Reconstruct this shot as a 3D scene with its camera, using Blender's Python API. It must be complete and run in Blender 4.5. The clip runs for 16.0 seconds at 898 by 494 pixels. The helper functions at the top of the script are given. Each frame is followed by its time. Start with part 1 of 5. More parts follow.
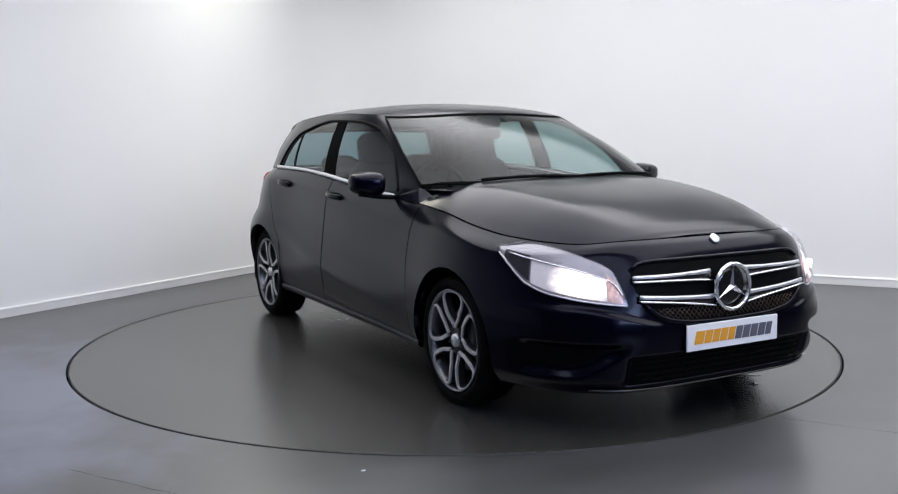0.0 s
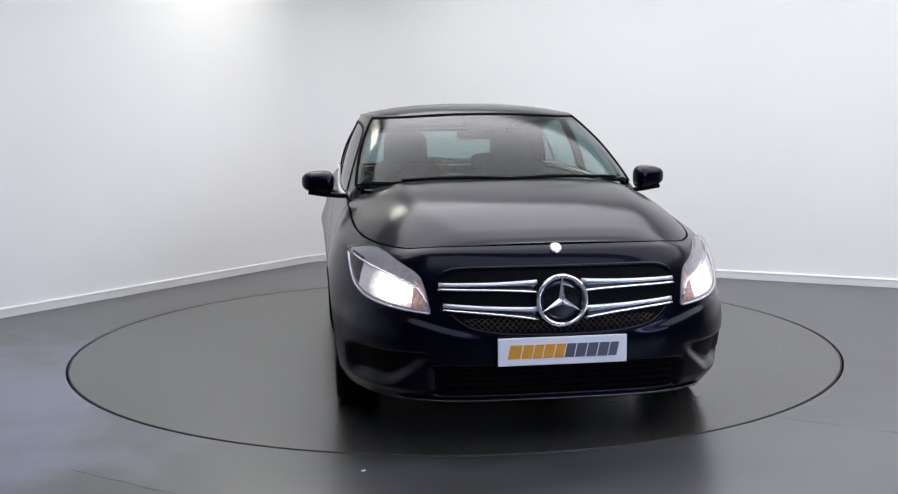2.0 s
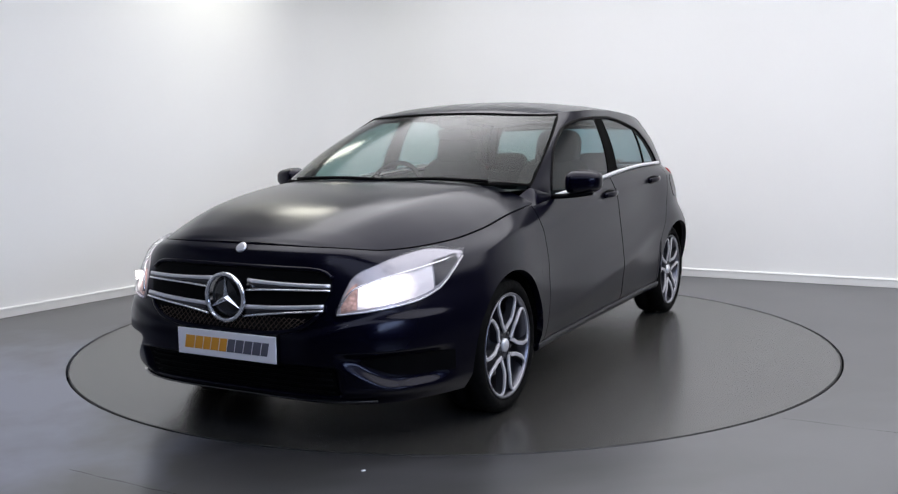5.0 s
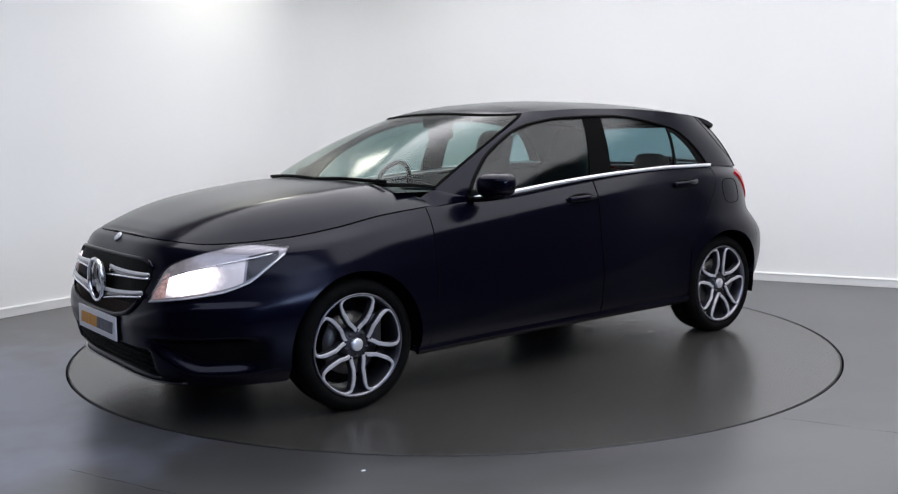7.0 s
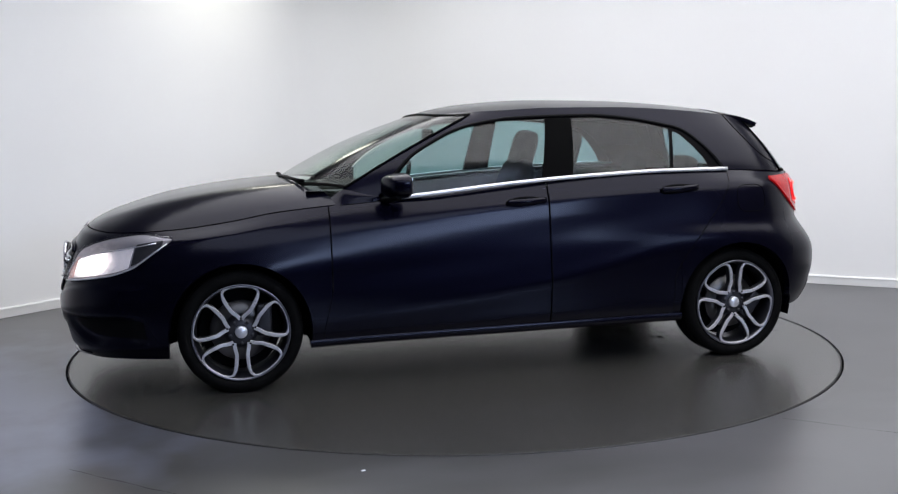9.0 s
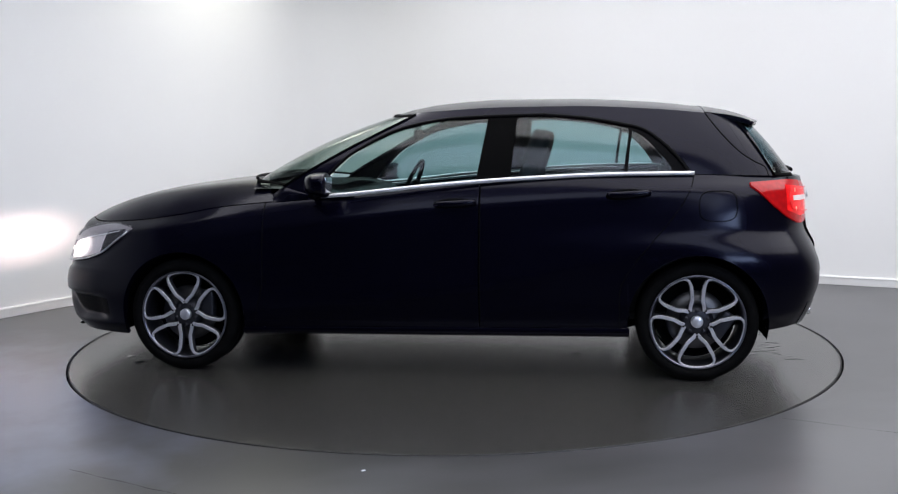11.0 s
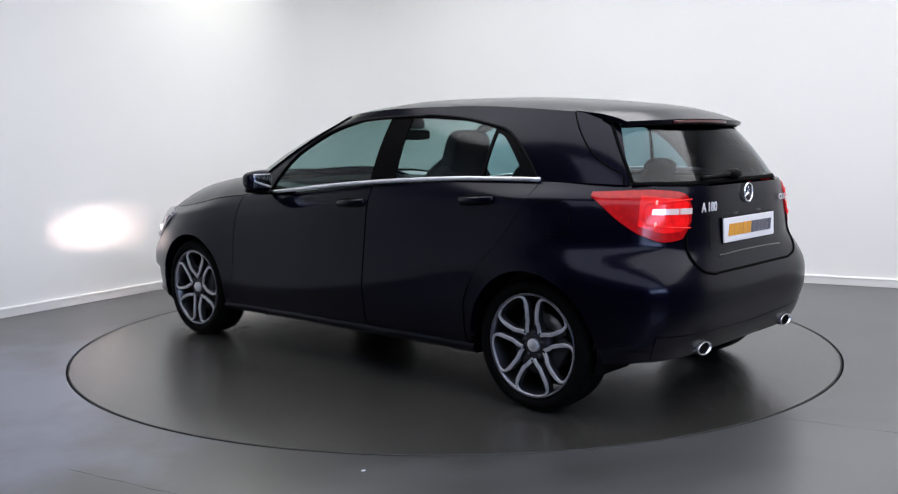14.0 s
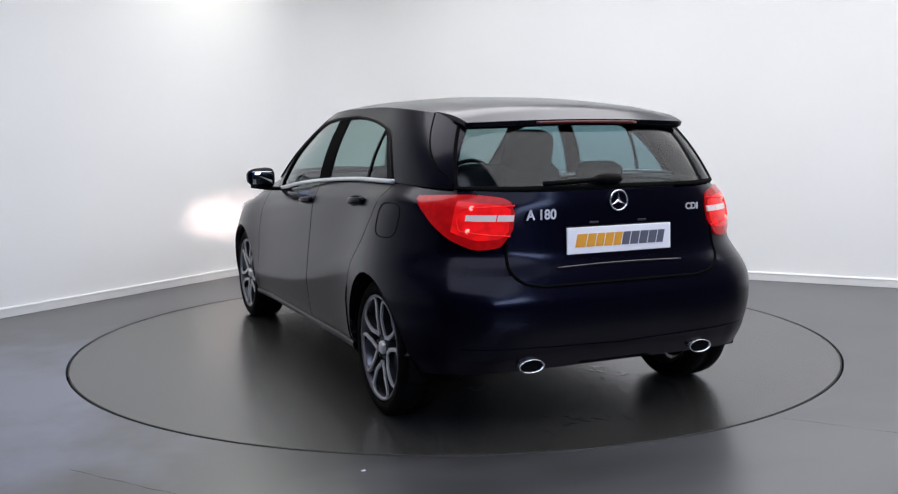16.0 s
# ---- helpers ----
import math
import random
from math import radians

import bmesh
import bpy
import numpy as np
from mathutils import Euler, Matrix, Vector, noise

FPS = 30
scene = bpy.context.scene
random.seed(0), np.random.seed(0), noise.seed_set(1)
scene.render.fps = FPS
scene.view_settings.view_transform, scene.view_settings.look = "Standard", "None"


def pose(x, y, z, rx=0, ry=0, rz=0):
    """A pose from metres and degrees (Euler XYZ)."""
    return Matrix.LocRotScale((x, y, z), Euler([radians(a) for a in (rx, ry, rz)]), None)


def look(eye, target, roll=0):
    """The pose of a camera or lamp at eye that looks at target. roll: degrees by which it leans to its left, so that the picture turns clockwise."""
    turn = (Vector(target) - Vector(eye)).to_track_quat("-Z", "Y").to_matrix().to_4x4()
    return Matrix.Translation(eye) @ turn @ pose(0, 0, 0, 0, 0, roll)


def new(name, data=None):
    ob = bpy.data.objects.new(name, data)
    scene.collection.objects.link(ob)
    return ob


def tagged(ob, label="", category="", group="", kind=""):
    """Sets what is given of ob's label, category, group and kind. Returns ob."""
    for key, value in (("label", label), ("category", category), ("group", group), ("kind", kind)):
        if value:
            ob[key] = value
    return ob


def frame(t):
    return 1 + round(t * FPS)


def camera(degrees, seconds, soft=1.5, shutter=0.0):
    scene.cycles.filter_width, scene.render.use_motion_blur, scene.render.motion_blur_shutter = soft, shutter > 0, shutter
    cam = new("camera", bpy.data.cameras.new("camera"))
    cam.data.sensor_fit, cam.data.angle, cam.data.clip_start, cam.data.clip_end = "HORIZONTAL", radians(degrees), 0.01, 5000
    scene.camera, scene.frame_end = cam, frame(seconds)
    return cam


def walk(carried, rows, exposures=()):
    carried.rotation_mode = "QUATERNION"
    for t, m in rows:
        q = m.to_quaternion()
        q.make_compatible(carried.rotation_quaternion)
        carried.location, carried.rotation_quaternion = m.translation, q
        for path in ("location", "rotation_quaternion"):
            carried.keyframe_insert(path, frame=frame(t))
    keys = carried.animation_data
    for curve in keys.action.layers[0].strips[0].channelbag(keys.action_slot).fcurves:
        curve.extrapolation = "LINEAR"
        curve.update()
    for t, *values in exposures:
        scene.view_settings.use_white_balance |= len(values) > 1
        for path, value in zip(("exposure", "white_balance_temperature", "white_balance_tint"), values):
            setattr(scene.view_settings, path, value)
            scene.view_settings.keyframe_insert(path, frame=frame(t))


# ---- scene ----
# camera: stands still on a tripod in front of the turntable
cam = camera(50.4, 16.0, soft=1.25)
EYE = (0.0, -5.877, 1.2455)
YAW, PITCH = radians(0.229), radians(-6.639)
AIM = (EYE[0] - math.sin(YAW) * math.cos(PITCH), EYE[1] + math.cos(YAW) * math.cos(PITCH), EYE[2] + math.sin(PITCH))
walk(cam, [(0, look(EYE, AIM, -0.693)), (16, look(EYE, AIM, -0.693))])

# ---------------------------------------------------------------- light
world = bpy.data.worlds.new("world")
world.use_nodes = True
scene.world = world
world.node_tree.nodes["Background"].inputs[0].default_value = (0.5, 0.55, 0.7, 1)
world.node_tree.nodes["Background"].inputs[1].default_value = 0.05
scene.view_settings.exposure = 0.0

ROOM = pose(-1.506, 4.26, 0, 0, 0, -27.5)
ROOM_X, ROOM_Y, ROOM_Z = 10.5, 12.5, 3.3


def area(name, m, sx, sy, watts, colour):
    data = bpy.data.lights.new(name, "AREA")
    data.shape, data.size, data.size_y, data.energy, data.color = "RECTANGLE", sx, sy, watts, colour
    ob = new(name, data)
    ob.matrix_world = m
    return ob


# ceiling light panels: place in the room's own axes, length, width, watts
PANELS = [
    (5.5, -3.05, 8.4, 4.8, 200, (0.965, 0.945, 0.995)), (0.78, -1.85, 0.62, 0.62, 9, (1.0, 0.98, 0.82)),
    (6.2, -7.1, 6.0, 2.0, 32, (0.42, 0.55, 1.0)),
]
for px, py, sx, sy, watts, tint in PANELS:
    area("panel_light", ROOM @ pose(px, py, ROOM_Z - (0.10 if sx > 1 else 0.14)), sx - 0.04, sy - 0.04, watts, tint)
# daylight from a high window behind and beside the camera
area("window_light", ROOM @ pose(ROOM_X - 0.02, -8.2, 2.5, 90, 0, 90), 3.6, 0.9, 95, (0.48, 0.62, 1.0))


# ---------------------------------------------------------------- materials
def material(name, colour, rough=0.5, metal=0.0, coat=0.0, coat_rough=0.05, spec=0.5, emit=None, power=0.0):
    m = bpy.data.materials.new(name)
    m.use_nodes = True
    b = m.node_tree.nodes["Principled BSDF"]
    b.inputs["Base Color"].default_value = (*colour, 1)
    b.inputs["Roughness"].default_value = rough
    b.inputs["Metallic"].default_value = metal
    b.inputs["Coat Weight"].default_value = coat
    b.inputs["Coat Roughness"].default_value = coat_rough
    b.inputs["Specular IOR Level"].default_value = spec
    if emit:
        b.inputs["Emission Color"].default_value = (*emit, 1)
        b.inputs["Emission Strength"].default_value = power
    return m


def vary(m, scale, low, high, rough=None, bump=0.0, bump_scale=None, detail=6.0, stretch=(1, 1, 1)):
    """Noise between two colours, a second noise on the roughness and a fine bump, in object space."""
    nt = m.node_tree
    b = nt.nodes["Principled BSDF"]
    co = nt.nodes.new("ShaderNodeTexCoord")
    mp = nt.nodes.new("ShaderNodeMapping")
    mp.inputs["Scale"].default_value = stretch
    nt.links.new(co.outputs["Object"], mp.inputs["Vector"])
    n = nt.nodes.new("ShaderNodeTexNoise")
    n.inputs["Scale"].default_value, n.inputs["Detail"].default_value = scale, detail
    nt.links.new(mp.outputs[0], n.inputs["Vector"])
    r = nt.nodes.new("ShaderNodeValToRGB")
    r.color_ramp.elements[0].position, r.color_ramp.elements[1].position = 0.3, 0.7
    r.color_ramp.elements[0].color, r.color_ramp.elements[1].color = (*low, 1), (*high, 1)
    nt.links.new(n.outputs["Fac"], r.inputs["Fac"])
    nt.links.new(r.outputs["Color"], b.inputs["Base Color"])
    if rough:
        n2 = nt.nodes.new("ShaderNodeTexNoise")
        n2.inputs["Scale"].default_value, n2.inputs["Detail"].default_value = scale * 3.1, 5
        nt.links.new(mp.outputs[0], n2.inputs["Vector"])
        mr = nt.nodes.new("ShaderNodeMapRange")
        mr.inputs["From Min"].default_value, mr.inputs["From Max"].default_value = 0.3, 0.7
        mr.inputs["To Min"].default_value, mr.inputs["To Max"].default_value = rough
        nt.links.new(n2.outputs["Fac"], mr.inputs["Value"])
        nt.links.new(mr.outputs[0], b.inputs["Roughness"])
    if bump:
        n3 = nt.nodes.new("ShaderNodeTexNoise")
        n3.inputs["Scale"].default_value, n3.inputs["Detail"].default_value = bump_scale or scale * 20, 4
        nt.links.new(mp.outputs[0], n3.inputs["Vector"])
        bp = nt.nodes.new("ShaderNodeBump")
        bp.inputs["Strength"].default_value, bp.inputs["Distance"].default_value = bump, 0.002
        nt.links.new(n3.outputs["Fac"], bp.inputs["Height"])
        nt.links.new(bp.outputs[0], b.inputs["Normal"])
    return m


def glass(name, tint, rough=0.0, clear=0.8, ior=1.36):
    """A thin pane: it lets light straight through with a tint, and mirrors by Fresnel."""
    m = bpy.data.materials.new(name)
    m.use_nodes = True
    nt = m.node_tree
    nt.nodes.clear()
    out = nt.nodes.new("ShaderNodeOutputMaterial")
    tr = nt.nodes.new("ShaderNodeBsdfTransparent")
    tr.inputs[0].default_value = (*[c * clear for c in tint], 1)
    gl = nt.nodes.new("ShaderNodeBsdfGlossy")
    gl.inputs["Roughness"].default_value = rough
    lw = nt.nodes.new("ShaderNodeLayerWeight")
    lw.inputs["Blend"].default_value = 0.5
    pw = nt.nodes.new("ShaderNodeMath")
    pw.operation = "POWER"
    pw.inputs[1].default_value = 5.0
    nt.links.new(lw.outputs["Facing"], pw.inputs[0])
    f0 = ((ior - 1) / (ior + 1)) ** 2
    fr = nt.nodes.new("ShaderNodeMapRange")
    fr.inputs["To Min"].default_value, fr.inputs["To Max"].default_value = f0, 1.0
    nt.links.new(pw.outputs[0], fr.inputs["Value"])
    mix = nt.nodes.new("ShaderNodeMixShader")
    nt.links.new(fr.outputs[0], mix.inputs[0])
    nt.links.new(tr.outputs[0], mix.inputs[1])
    nt.links.new(gl.outputs[0], mix.inputs[2])
    nt.links.new(mix.outputs[0], out.inputs[0])
    return m


def lamp_falloff(m, spots, reach, scale, low, high):
    """Glow of a reflector: strongest at its burners, broken into facets."""
    nt = m.node_tree
    b = nt.nodes["Principled BSDF"]
    co = nt.nodes.new("ShaderNodeTexCoord")
    total = None
    for spot in spots:
        mp = nt.nodes.new("ShaderNodeMapping")
        mp.vector_type = "TEXTURE"
        mp.inputs["Location"].default_value = spot
        mp.inputs["Scale"].default_value = reach
        nt.links.new(co.outputs["Object"], mp.inputs["Vector"])
        ln = nt.nodes.new("ShaderNodeVectorMath")
        ln.operation = "LENGTH"
        nt.links.new(mp.outputs[0], ln.inputs[0])
        mr = nt.nodes.new("ShaderNodeMapRange")
        mr.interpolation_type = "SMOOTHSTEP"
        mr.inputs["From Min"].default_value, mr.inputs["From Max"].default_value = 0.35, 1.0
        mr.inputs["To Min"].default_value, mr.inputs["To Max"].default_value = high, low
        nt.links.new(ln.outputs["Value"], mr.inputs["Value"])
        if total:
            add = nt.nodes.new("ShaderNodeMath")
            add.operation = "MAXIMUM"
            nt.links.new(total, add.inputs[0])
            nt.links.new(mr.outputs[0], add.inputs[1])
            total = add.outputs[0]
        else:
            total = mr.outputs[0]
    v = nt.nodes.new("ShaderNodeTexVoronoi")
    v.inputs["Scale"].default_value = scale
    nt.links.new(co.outputs["Object"], v.inputs["Vector"])
    facet = nt.nodes.new("ShaderNodeMapRange")
    facet.inputs["From Max"].default_value = 0.75
    facet.inputs["To Min"].default_value, facet.inputs["To Max"].default_value = 1.15, 0.35
    nt.links.new(v.outputs["Distance"], facet.inputs["Value"])
    mul = nt.nodes.new("ShaderNodeMath")
    mul.operation = "MULTIPLY"
    nt.links.new(total, mul.inputs[0])
    nt.links.new(facet.outputs[0], mul.inputs[1])
    nt.links.new(mul.outputs[0], b.inputs["Emission Strength"])


def glow_detail(m, scale, low, high):
    """Facets of a lamp: cells of stronger and weaker glow."""
    nt = m.node_tree
    b = nt.nodes["Principled BSDF"]
    co = nt.nodes.new("ShaderNodeTexCoord")
    v = nt.nodes.new("ShaderNodeTexVoronoi")
    v.inputs["Scale"].default_value = scale
    nt.links.new(co.outputs["Object"], v.inputs["Vector"])
    mr = nt.nodes.new("ShaderNodeMapRange")
    mr.inputs["From Max"].default_value = 0.75
    mr.inputs["To Min"].default_value, mr.inputs["To Max"].default_value = high, low
    nt.links.new(v.outputs["Distance"], mr.inputs["Value"])
    nt.links.new(mr.outputs[0], b.inputs["Emission Strength"])


M_WALL = vary(material("wall_paint", (0.8, 0.8, 0.78), 0.75), 0.6, (0.80, 0.80, 0.79), (0.84, 0.84, 0.83), (0.65, 0.8), 0.08, 90)
M_SKIRT = vary(material("skirting_paint", (0.78, 0.78, 0.77), 0.4), 2, (0.70, 0.70, 0.69), (0.78, 0.78, 0.77), (0.3, 0.5))
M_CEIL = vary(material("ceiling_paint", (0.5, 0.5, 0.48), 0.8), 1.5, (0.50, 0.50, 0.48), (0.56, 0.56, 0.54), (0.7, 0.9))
# for walls out of view, darkened so that the car's sides mirror black
M_DARKWALL = vary(material("unseen_dark_wall", (0.05, 0.05, 0.055), 0.7), 1.2, (0.03, 0.03, 0.033), (0.04, 0.04, 0.043), (0.6, 0.8))
M_DISC = vary(material("turntable_paint", (0.13, 0.13, 0.125), 0.27, 0, 0, 0.05, 1.0), 1.7, (0.020, 0.0195, 0.018), (0.026, 0.025, 0.023), None, 0, None, 3.0)
M_FLOOR = vary(material("floor_paint", (0.14, 0.14, 0.14), 0.30, 0, 0, 0.05, 1.0), 1.2, (0.022, 0.022, 0.023), (0.046, 0.045, 0.049), None, 0, None, 6.0)


def pale_patch(m, centre, size, colour, share):
    """A paler tone over one stretch of the floor, broken up by noise."""
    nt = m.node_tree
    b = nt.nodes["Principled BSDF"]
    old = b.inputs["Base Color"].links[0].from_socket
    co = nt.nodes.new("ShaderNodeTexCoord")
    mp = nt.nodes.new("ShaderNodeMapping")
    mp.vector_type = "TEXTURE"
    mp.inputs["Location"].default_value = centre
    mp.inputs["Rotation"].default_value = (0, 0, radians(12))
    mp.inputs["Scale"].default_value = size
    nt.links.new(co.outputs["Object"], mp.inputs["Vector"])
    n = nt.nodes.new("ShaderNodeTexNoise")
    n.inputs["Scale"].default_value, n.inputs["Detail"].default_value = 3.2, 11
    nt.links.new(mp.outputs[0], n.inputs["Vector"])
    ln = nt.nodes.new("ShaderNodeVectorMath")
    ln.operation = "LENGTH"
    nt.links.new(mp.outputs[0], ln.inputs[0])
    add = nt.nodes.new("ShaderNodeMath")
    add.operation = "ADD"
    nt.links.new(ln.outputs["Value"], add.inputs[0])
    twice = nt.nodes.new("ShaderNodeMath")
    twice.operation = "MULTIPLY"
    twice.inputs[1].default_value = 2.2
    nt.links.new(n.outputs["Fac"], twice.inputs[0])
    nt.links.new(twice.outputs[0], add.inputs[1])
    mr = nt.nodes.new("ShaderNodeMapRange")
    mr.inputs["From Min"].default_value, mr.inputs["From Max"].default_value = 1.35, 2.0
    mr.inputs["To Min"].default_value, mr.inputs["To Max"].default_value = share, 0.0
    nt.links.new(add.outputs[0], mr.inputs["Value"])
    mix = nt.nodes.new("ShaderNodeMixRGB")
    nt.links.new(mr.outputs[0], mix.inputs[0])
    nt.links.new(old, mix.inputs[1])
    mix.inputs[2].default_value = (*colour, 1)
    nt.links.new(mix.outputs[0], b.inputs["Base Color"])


for m_floor in (M_DISC, M_FLOOR):
    m_floor.node_tree.nodes["Principled BSDF"].inputs["IOR"].default_value = 1.62
# scuffed, stained paint on the turntable and on the floor at the right
pale_patch(M_DISC, (0.0, 0.0, 0), (6.0, 6.0, 1), (0.042, 0.041, 0.038), 0.45)
pale_patch(M_FLOOR, (1.8, -2.4, 0), (2.6, 1.2, 1), (0.085, 0.084, 0.092), 0.6)
# broad bluish pale patch on the floor at the left
pale_patch(M_FLOOR, (-2.20, -1.45, 0), (1.55, 1.85, 1), (0.17, 0.185, 0.26), 0.68)
M_WET = material("water_film", (0.05, 0.05, 0.05), 0.06)
M_EDGE = material("edge_steel", (0.03, 0.03, 0.03), 0.5, 0.6)
M_SEAM = material("seam_dark", (0.004, 0.004, 0.004), 0.9, 0, 0, 0.05, 0.03)
M_PAINT = material("car_paint", (0.0010, 0.0009, 0.0040), 0.30, 0.0, 0.62, 0.15, 0.05)
M_PAINT.node_tree.nodes["Principled BSDF"].inputs["Coat IOR"].default_value = 1.33
M_PAINT.node_tree.nodes["Principled BSDF"].inputs["Specular Tint"].default_value = (0.25, 0.25, 1.0, 1)
M_BLACK = vary(material("black_plastic", (0.002, 0.002, 0.0025), 0.5, 0, 0, 0.05, 0.05), 30, (0.0015, 0.0015, 0.002), (0.003, 0.003, 0.0035), (0.45, 0.6), 0.1, 400)
M_PIANO = material("black_gloss", (0.008, 0.008, 0.010), 0.12, 0.0, 0.6)
M_RUBBER = vary(material("tyre_rubber", (0.004, 0.004, 0.004), 0.7, 0, 0, 0.05, 0.05), 20, (0.003, 0.003, 0.003), (0.006, 0.006, 0.006), (0.6, 0.85), 0.2, 200)
M_CHROME = material("chrome", (0.86, 0.87, 0.90), 0.14, 0.8)
M_STRIP = material("bright_strip", (0.86, 0.87, 0.90), 0.30, 0.55)
M_SATIN = material("satin_silver", (0.76, 0.76, 0.80), 0.32, 0.65)
M_ALLOY = vary(material("alloy_silver", (0.6, 0.6, 0.62), 0.30, 0.40), 25, (0.52, 0.52, 0.55), (0.62, 0.62, 0.65), (0.26, 0.38))
M_RIM = material("rim_silver", (0.20, 0.20, 0.23), 0.30, 0.95)
M_ALLOYDARK = material("alloy_dark", (0.045, 0.045, 0.052), 0.45, 0.6)
M_DISCBRAKE = material("brake_disc", (0.14, 0.135, 0.13), 0.4, 1.0)
M_WINDOW = glass("tinted_window_glass", (0.56, 0.78, 0.80), 0.10, 0.76, 1.55)
M_REARGLASS = glass("rear_window_glass", (0.56, 0.76, 0.82), 0.06, 0.58, 1.45)
M_SCREEN = glass("windscreen_glass", (0.74, 0.88, 0.82), 0.12, 0.74, 1.38)
M_LENS = glass("clear_lens", (0.95, 0.95, 0.97), 0.02, 0.95)
M_RED = material("red_lens", (0.26, 0.003, 0.005), 0.2, 0.0, 0.3, 0.05, 0.2, (1.0, 0.008, 0.010), 0.42)
M_REDGLOW = material("red_lamp_core", (0.55, 0.006, 0.008), 0.2, 0.0, 0.3, 0.05, 0.2, (1.0, 0.012, 0.014), 0.75)
M_LAMPROSE = material("indicator_reflector", (0.62, 0.44, 0.40), 0.25, 0.7, 0.3, 0.05, 0.5, (1.0, 0.62, 0.55), 0.20)
lamp_falloff(M_LAMPROSE, [(2.12, 0.60, 0.640), (2.12, -0.60, 0.640)], (0.25, 0.14, 0.12), 70.0, 0.08, 0.55)
glow_detail(M_REDGLOW, 24.0, 0.30, 0.70)
glow_detail(M_RED, 34.0, 0.12, 0.26)
M_BULB = material("red_bulb", (0.8, 0.2, 0.15), 0.2, 0.0, 0.3, 0.05, 0.2, (1.0, 0.35, 0.30), 1.0)
M_REDDARK = material("brake_strip_red", (0.08, 0.004, 0.004), 0.25, 0.0, 0.5)
M_WHITELENS = material("white_lens", (0.75, 0.66, 0.66), 0.15, 0.2, 1.0, 0.03, 0.5, (1, 0.72, 0.70), 0.18)
M_REFLECTOR = material("lamp_reflector", (0.34, 0.33, 0.36), 0.34, 0.6, 0.2, 0.05, 0.5, (1.0, 0.88, 0.86), 0.1)
lamp_falloff(M_REFLECTOR, [(2.10, 0.655, 0.660), (2.10, -0.655, 0.660)], (0.30, 0.26, 0.17), 45.0, 0.01, 0.20)
M_GLOW = material("headlamp_glow", (0.9, 0.85, 0.85), 0.3, 0.0, 0.0, 0.05, 0.5, (1.0, 0.87, 0.85), 4.5)
lamp_falloff(M_GLOW, [(2.10, 0.655, 0.650), (2.10, -0.655, 0.650)], (0.24, 0.135, 0.092), 55.0, 0.12, 4.5)
M_BEAM = material("headlamp_bulb", (0.9, 0.9, 0.9), 0.3, 0.0, 0.0, 0.05, 0.5, (1.0, 0.76, 0.72), 27000.0)
M_PLATE = material("plate_white", (0.90, 0.89, 0.92), 0.3)
M_ORANGE = material("plate_orange", (0.80, 0.36, 0.03), 0.45)
M_GREY = material("plate_grey", (0.11, 0.11, 0.14), 0.45)
M_SEAT = vary(material("seat_cloth", (0.025, 0.026, 0.028), 0.9), 40, (0.02, 0.02, 0.022), (0.035, 0.036, 0.038), (0.8, 0.95), 0.3, 300)
M_DASH = vary(material("dash_plastic", (0.03, 0.032, 0.034), 0.6), 30, (0.025, 0.027, 0.028), (0.04, 0.042, 0.044), (0.5, 0.7), 0.15, 300)
M_LAMPON = material("light_panel", (0.9, 0.9, 0.9), 0.5, 0.0, 0.0, 0.05, 0.5, (0.96, 0.98, 1.0), 1.2)
M_DAY = material("daylight_beyond", (0.6, 0.7, 0.9), 0.8, 0.0, 0.0, 0.05, 0.5, (0.55, 0.70, 1.0), 3.0)
M_PAPER = material("paper", (0.8, 0.8, 0.82), 0.6)


# ---------------------------------------------------------------- mesh tools
def lerp(a, b, t):
    return a + (b - a) * t


def smooth(t):
    t = min(1.0, max(0.0, t))
    return t * t * (3 - 2 * t)


def curve(pts):
    """A smooth function through a few points, with no overshoot."""
    pts = sorted(pts)
    xs = [p[0] for p in pts]
    ys = [p[1] for p in pts]
    n = len(xs)
    d = [(ys[i + 1] - ys[i]) / (xs[i + 1] - xs[i]) for i in range(n - 1)]
    s = [d[0]] + [0 if d[i - 1] * d[i] <= 0 else 2 * d[i - 1] * d[i] / (d[i - 1] + d[i]) for i in range(1, n - 1)] + [d[-1]]

    def f(x):
        if x <= xs[0]:
            return ys[0]
        if x >= xs[-1]:
            return ys[-1]
        i = 0
        while x > xs[i + 1]:
            i += 1
        h = xs[i + 1] - xs[i]
        t = (x - xs[i]) / h
        return ((1 + 2 * t) * (1 - t) ** 2 * ys[i] + t * (1 - t) ** 2 * h * s[i]
                + t * t * (3 - 2 * t) * ys[i + 1] + t * t * (t - 1) * h * s[i + 1])

    return f


def part(name, bm, mat, parent, label="", shade=True):
    me = bpy.data.meshes.new(name)
    if shade:
        for f in bm.faces:
            f.smooth = True
    bm.to_mesh(me)
    bm.free()
    me.materials.append(mat)
    ob = new(name, me)
    ob.parent = parent
    if label:
        ob["label"] = label
    return ob


def thing(name, label, category, group="", kind=""):
    return tagged(new(name), label, category, group, kind)


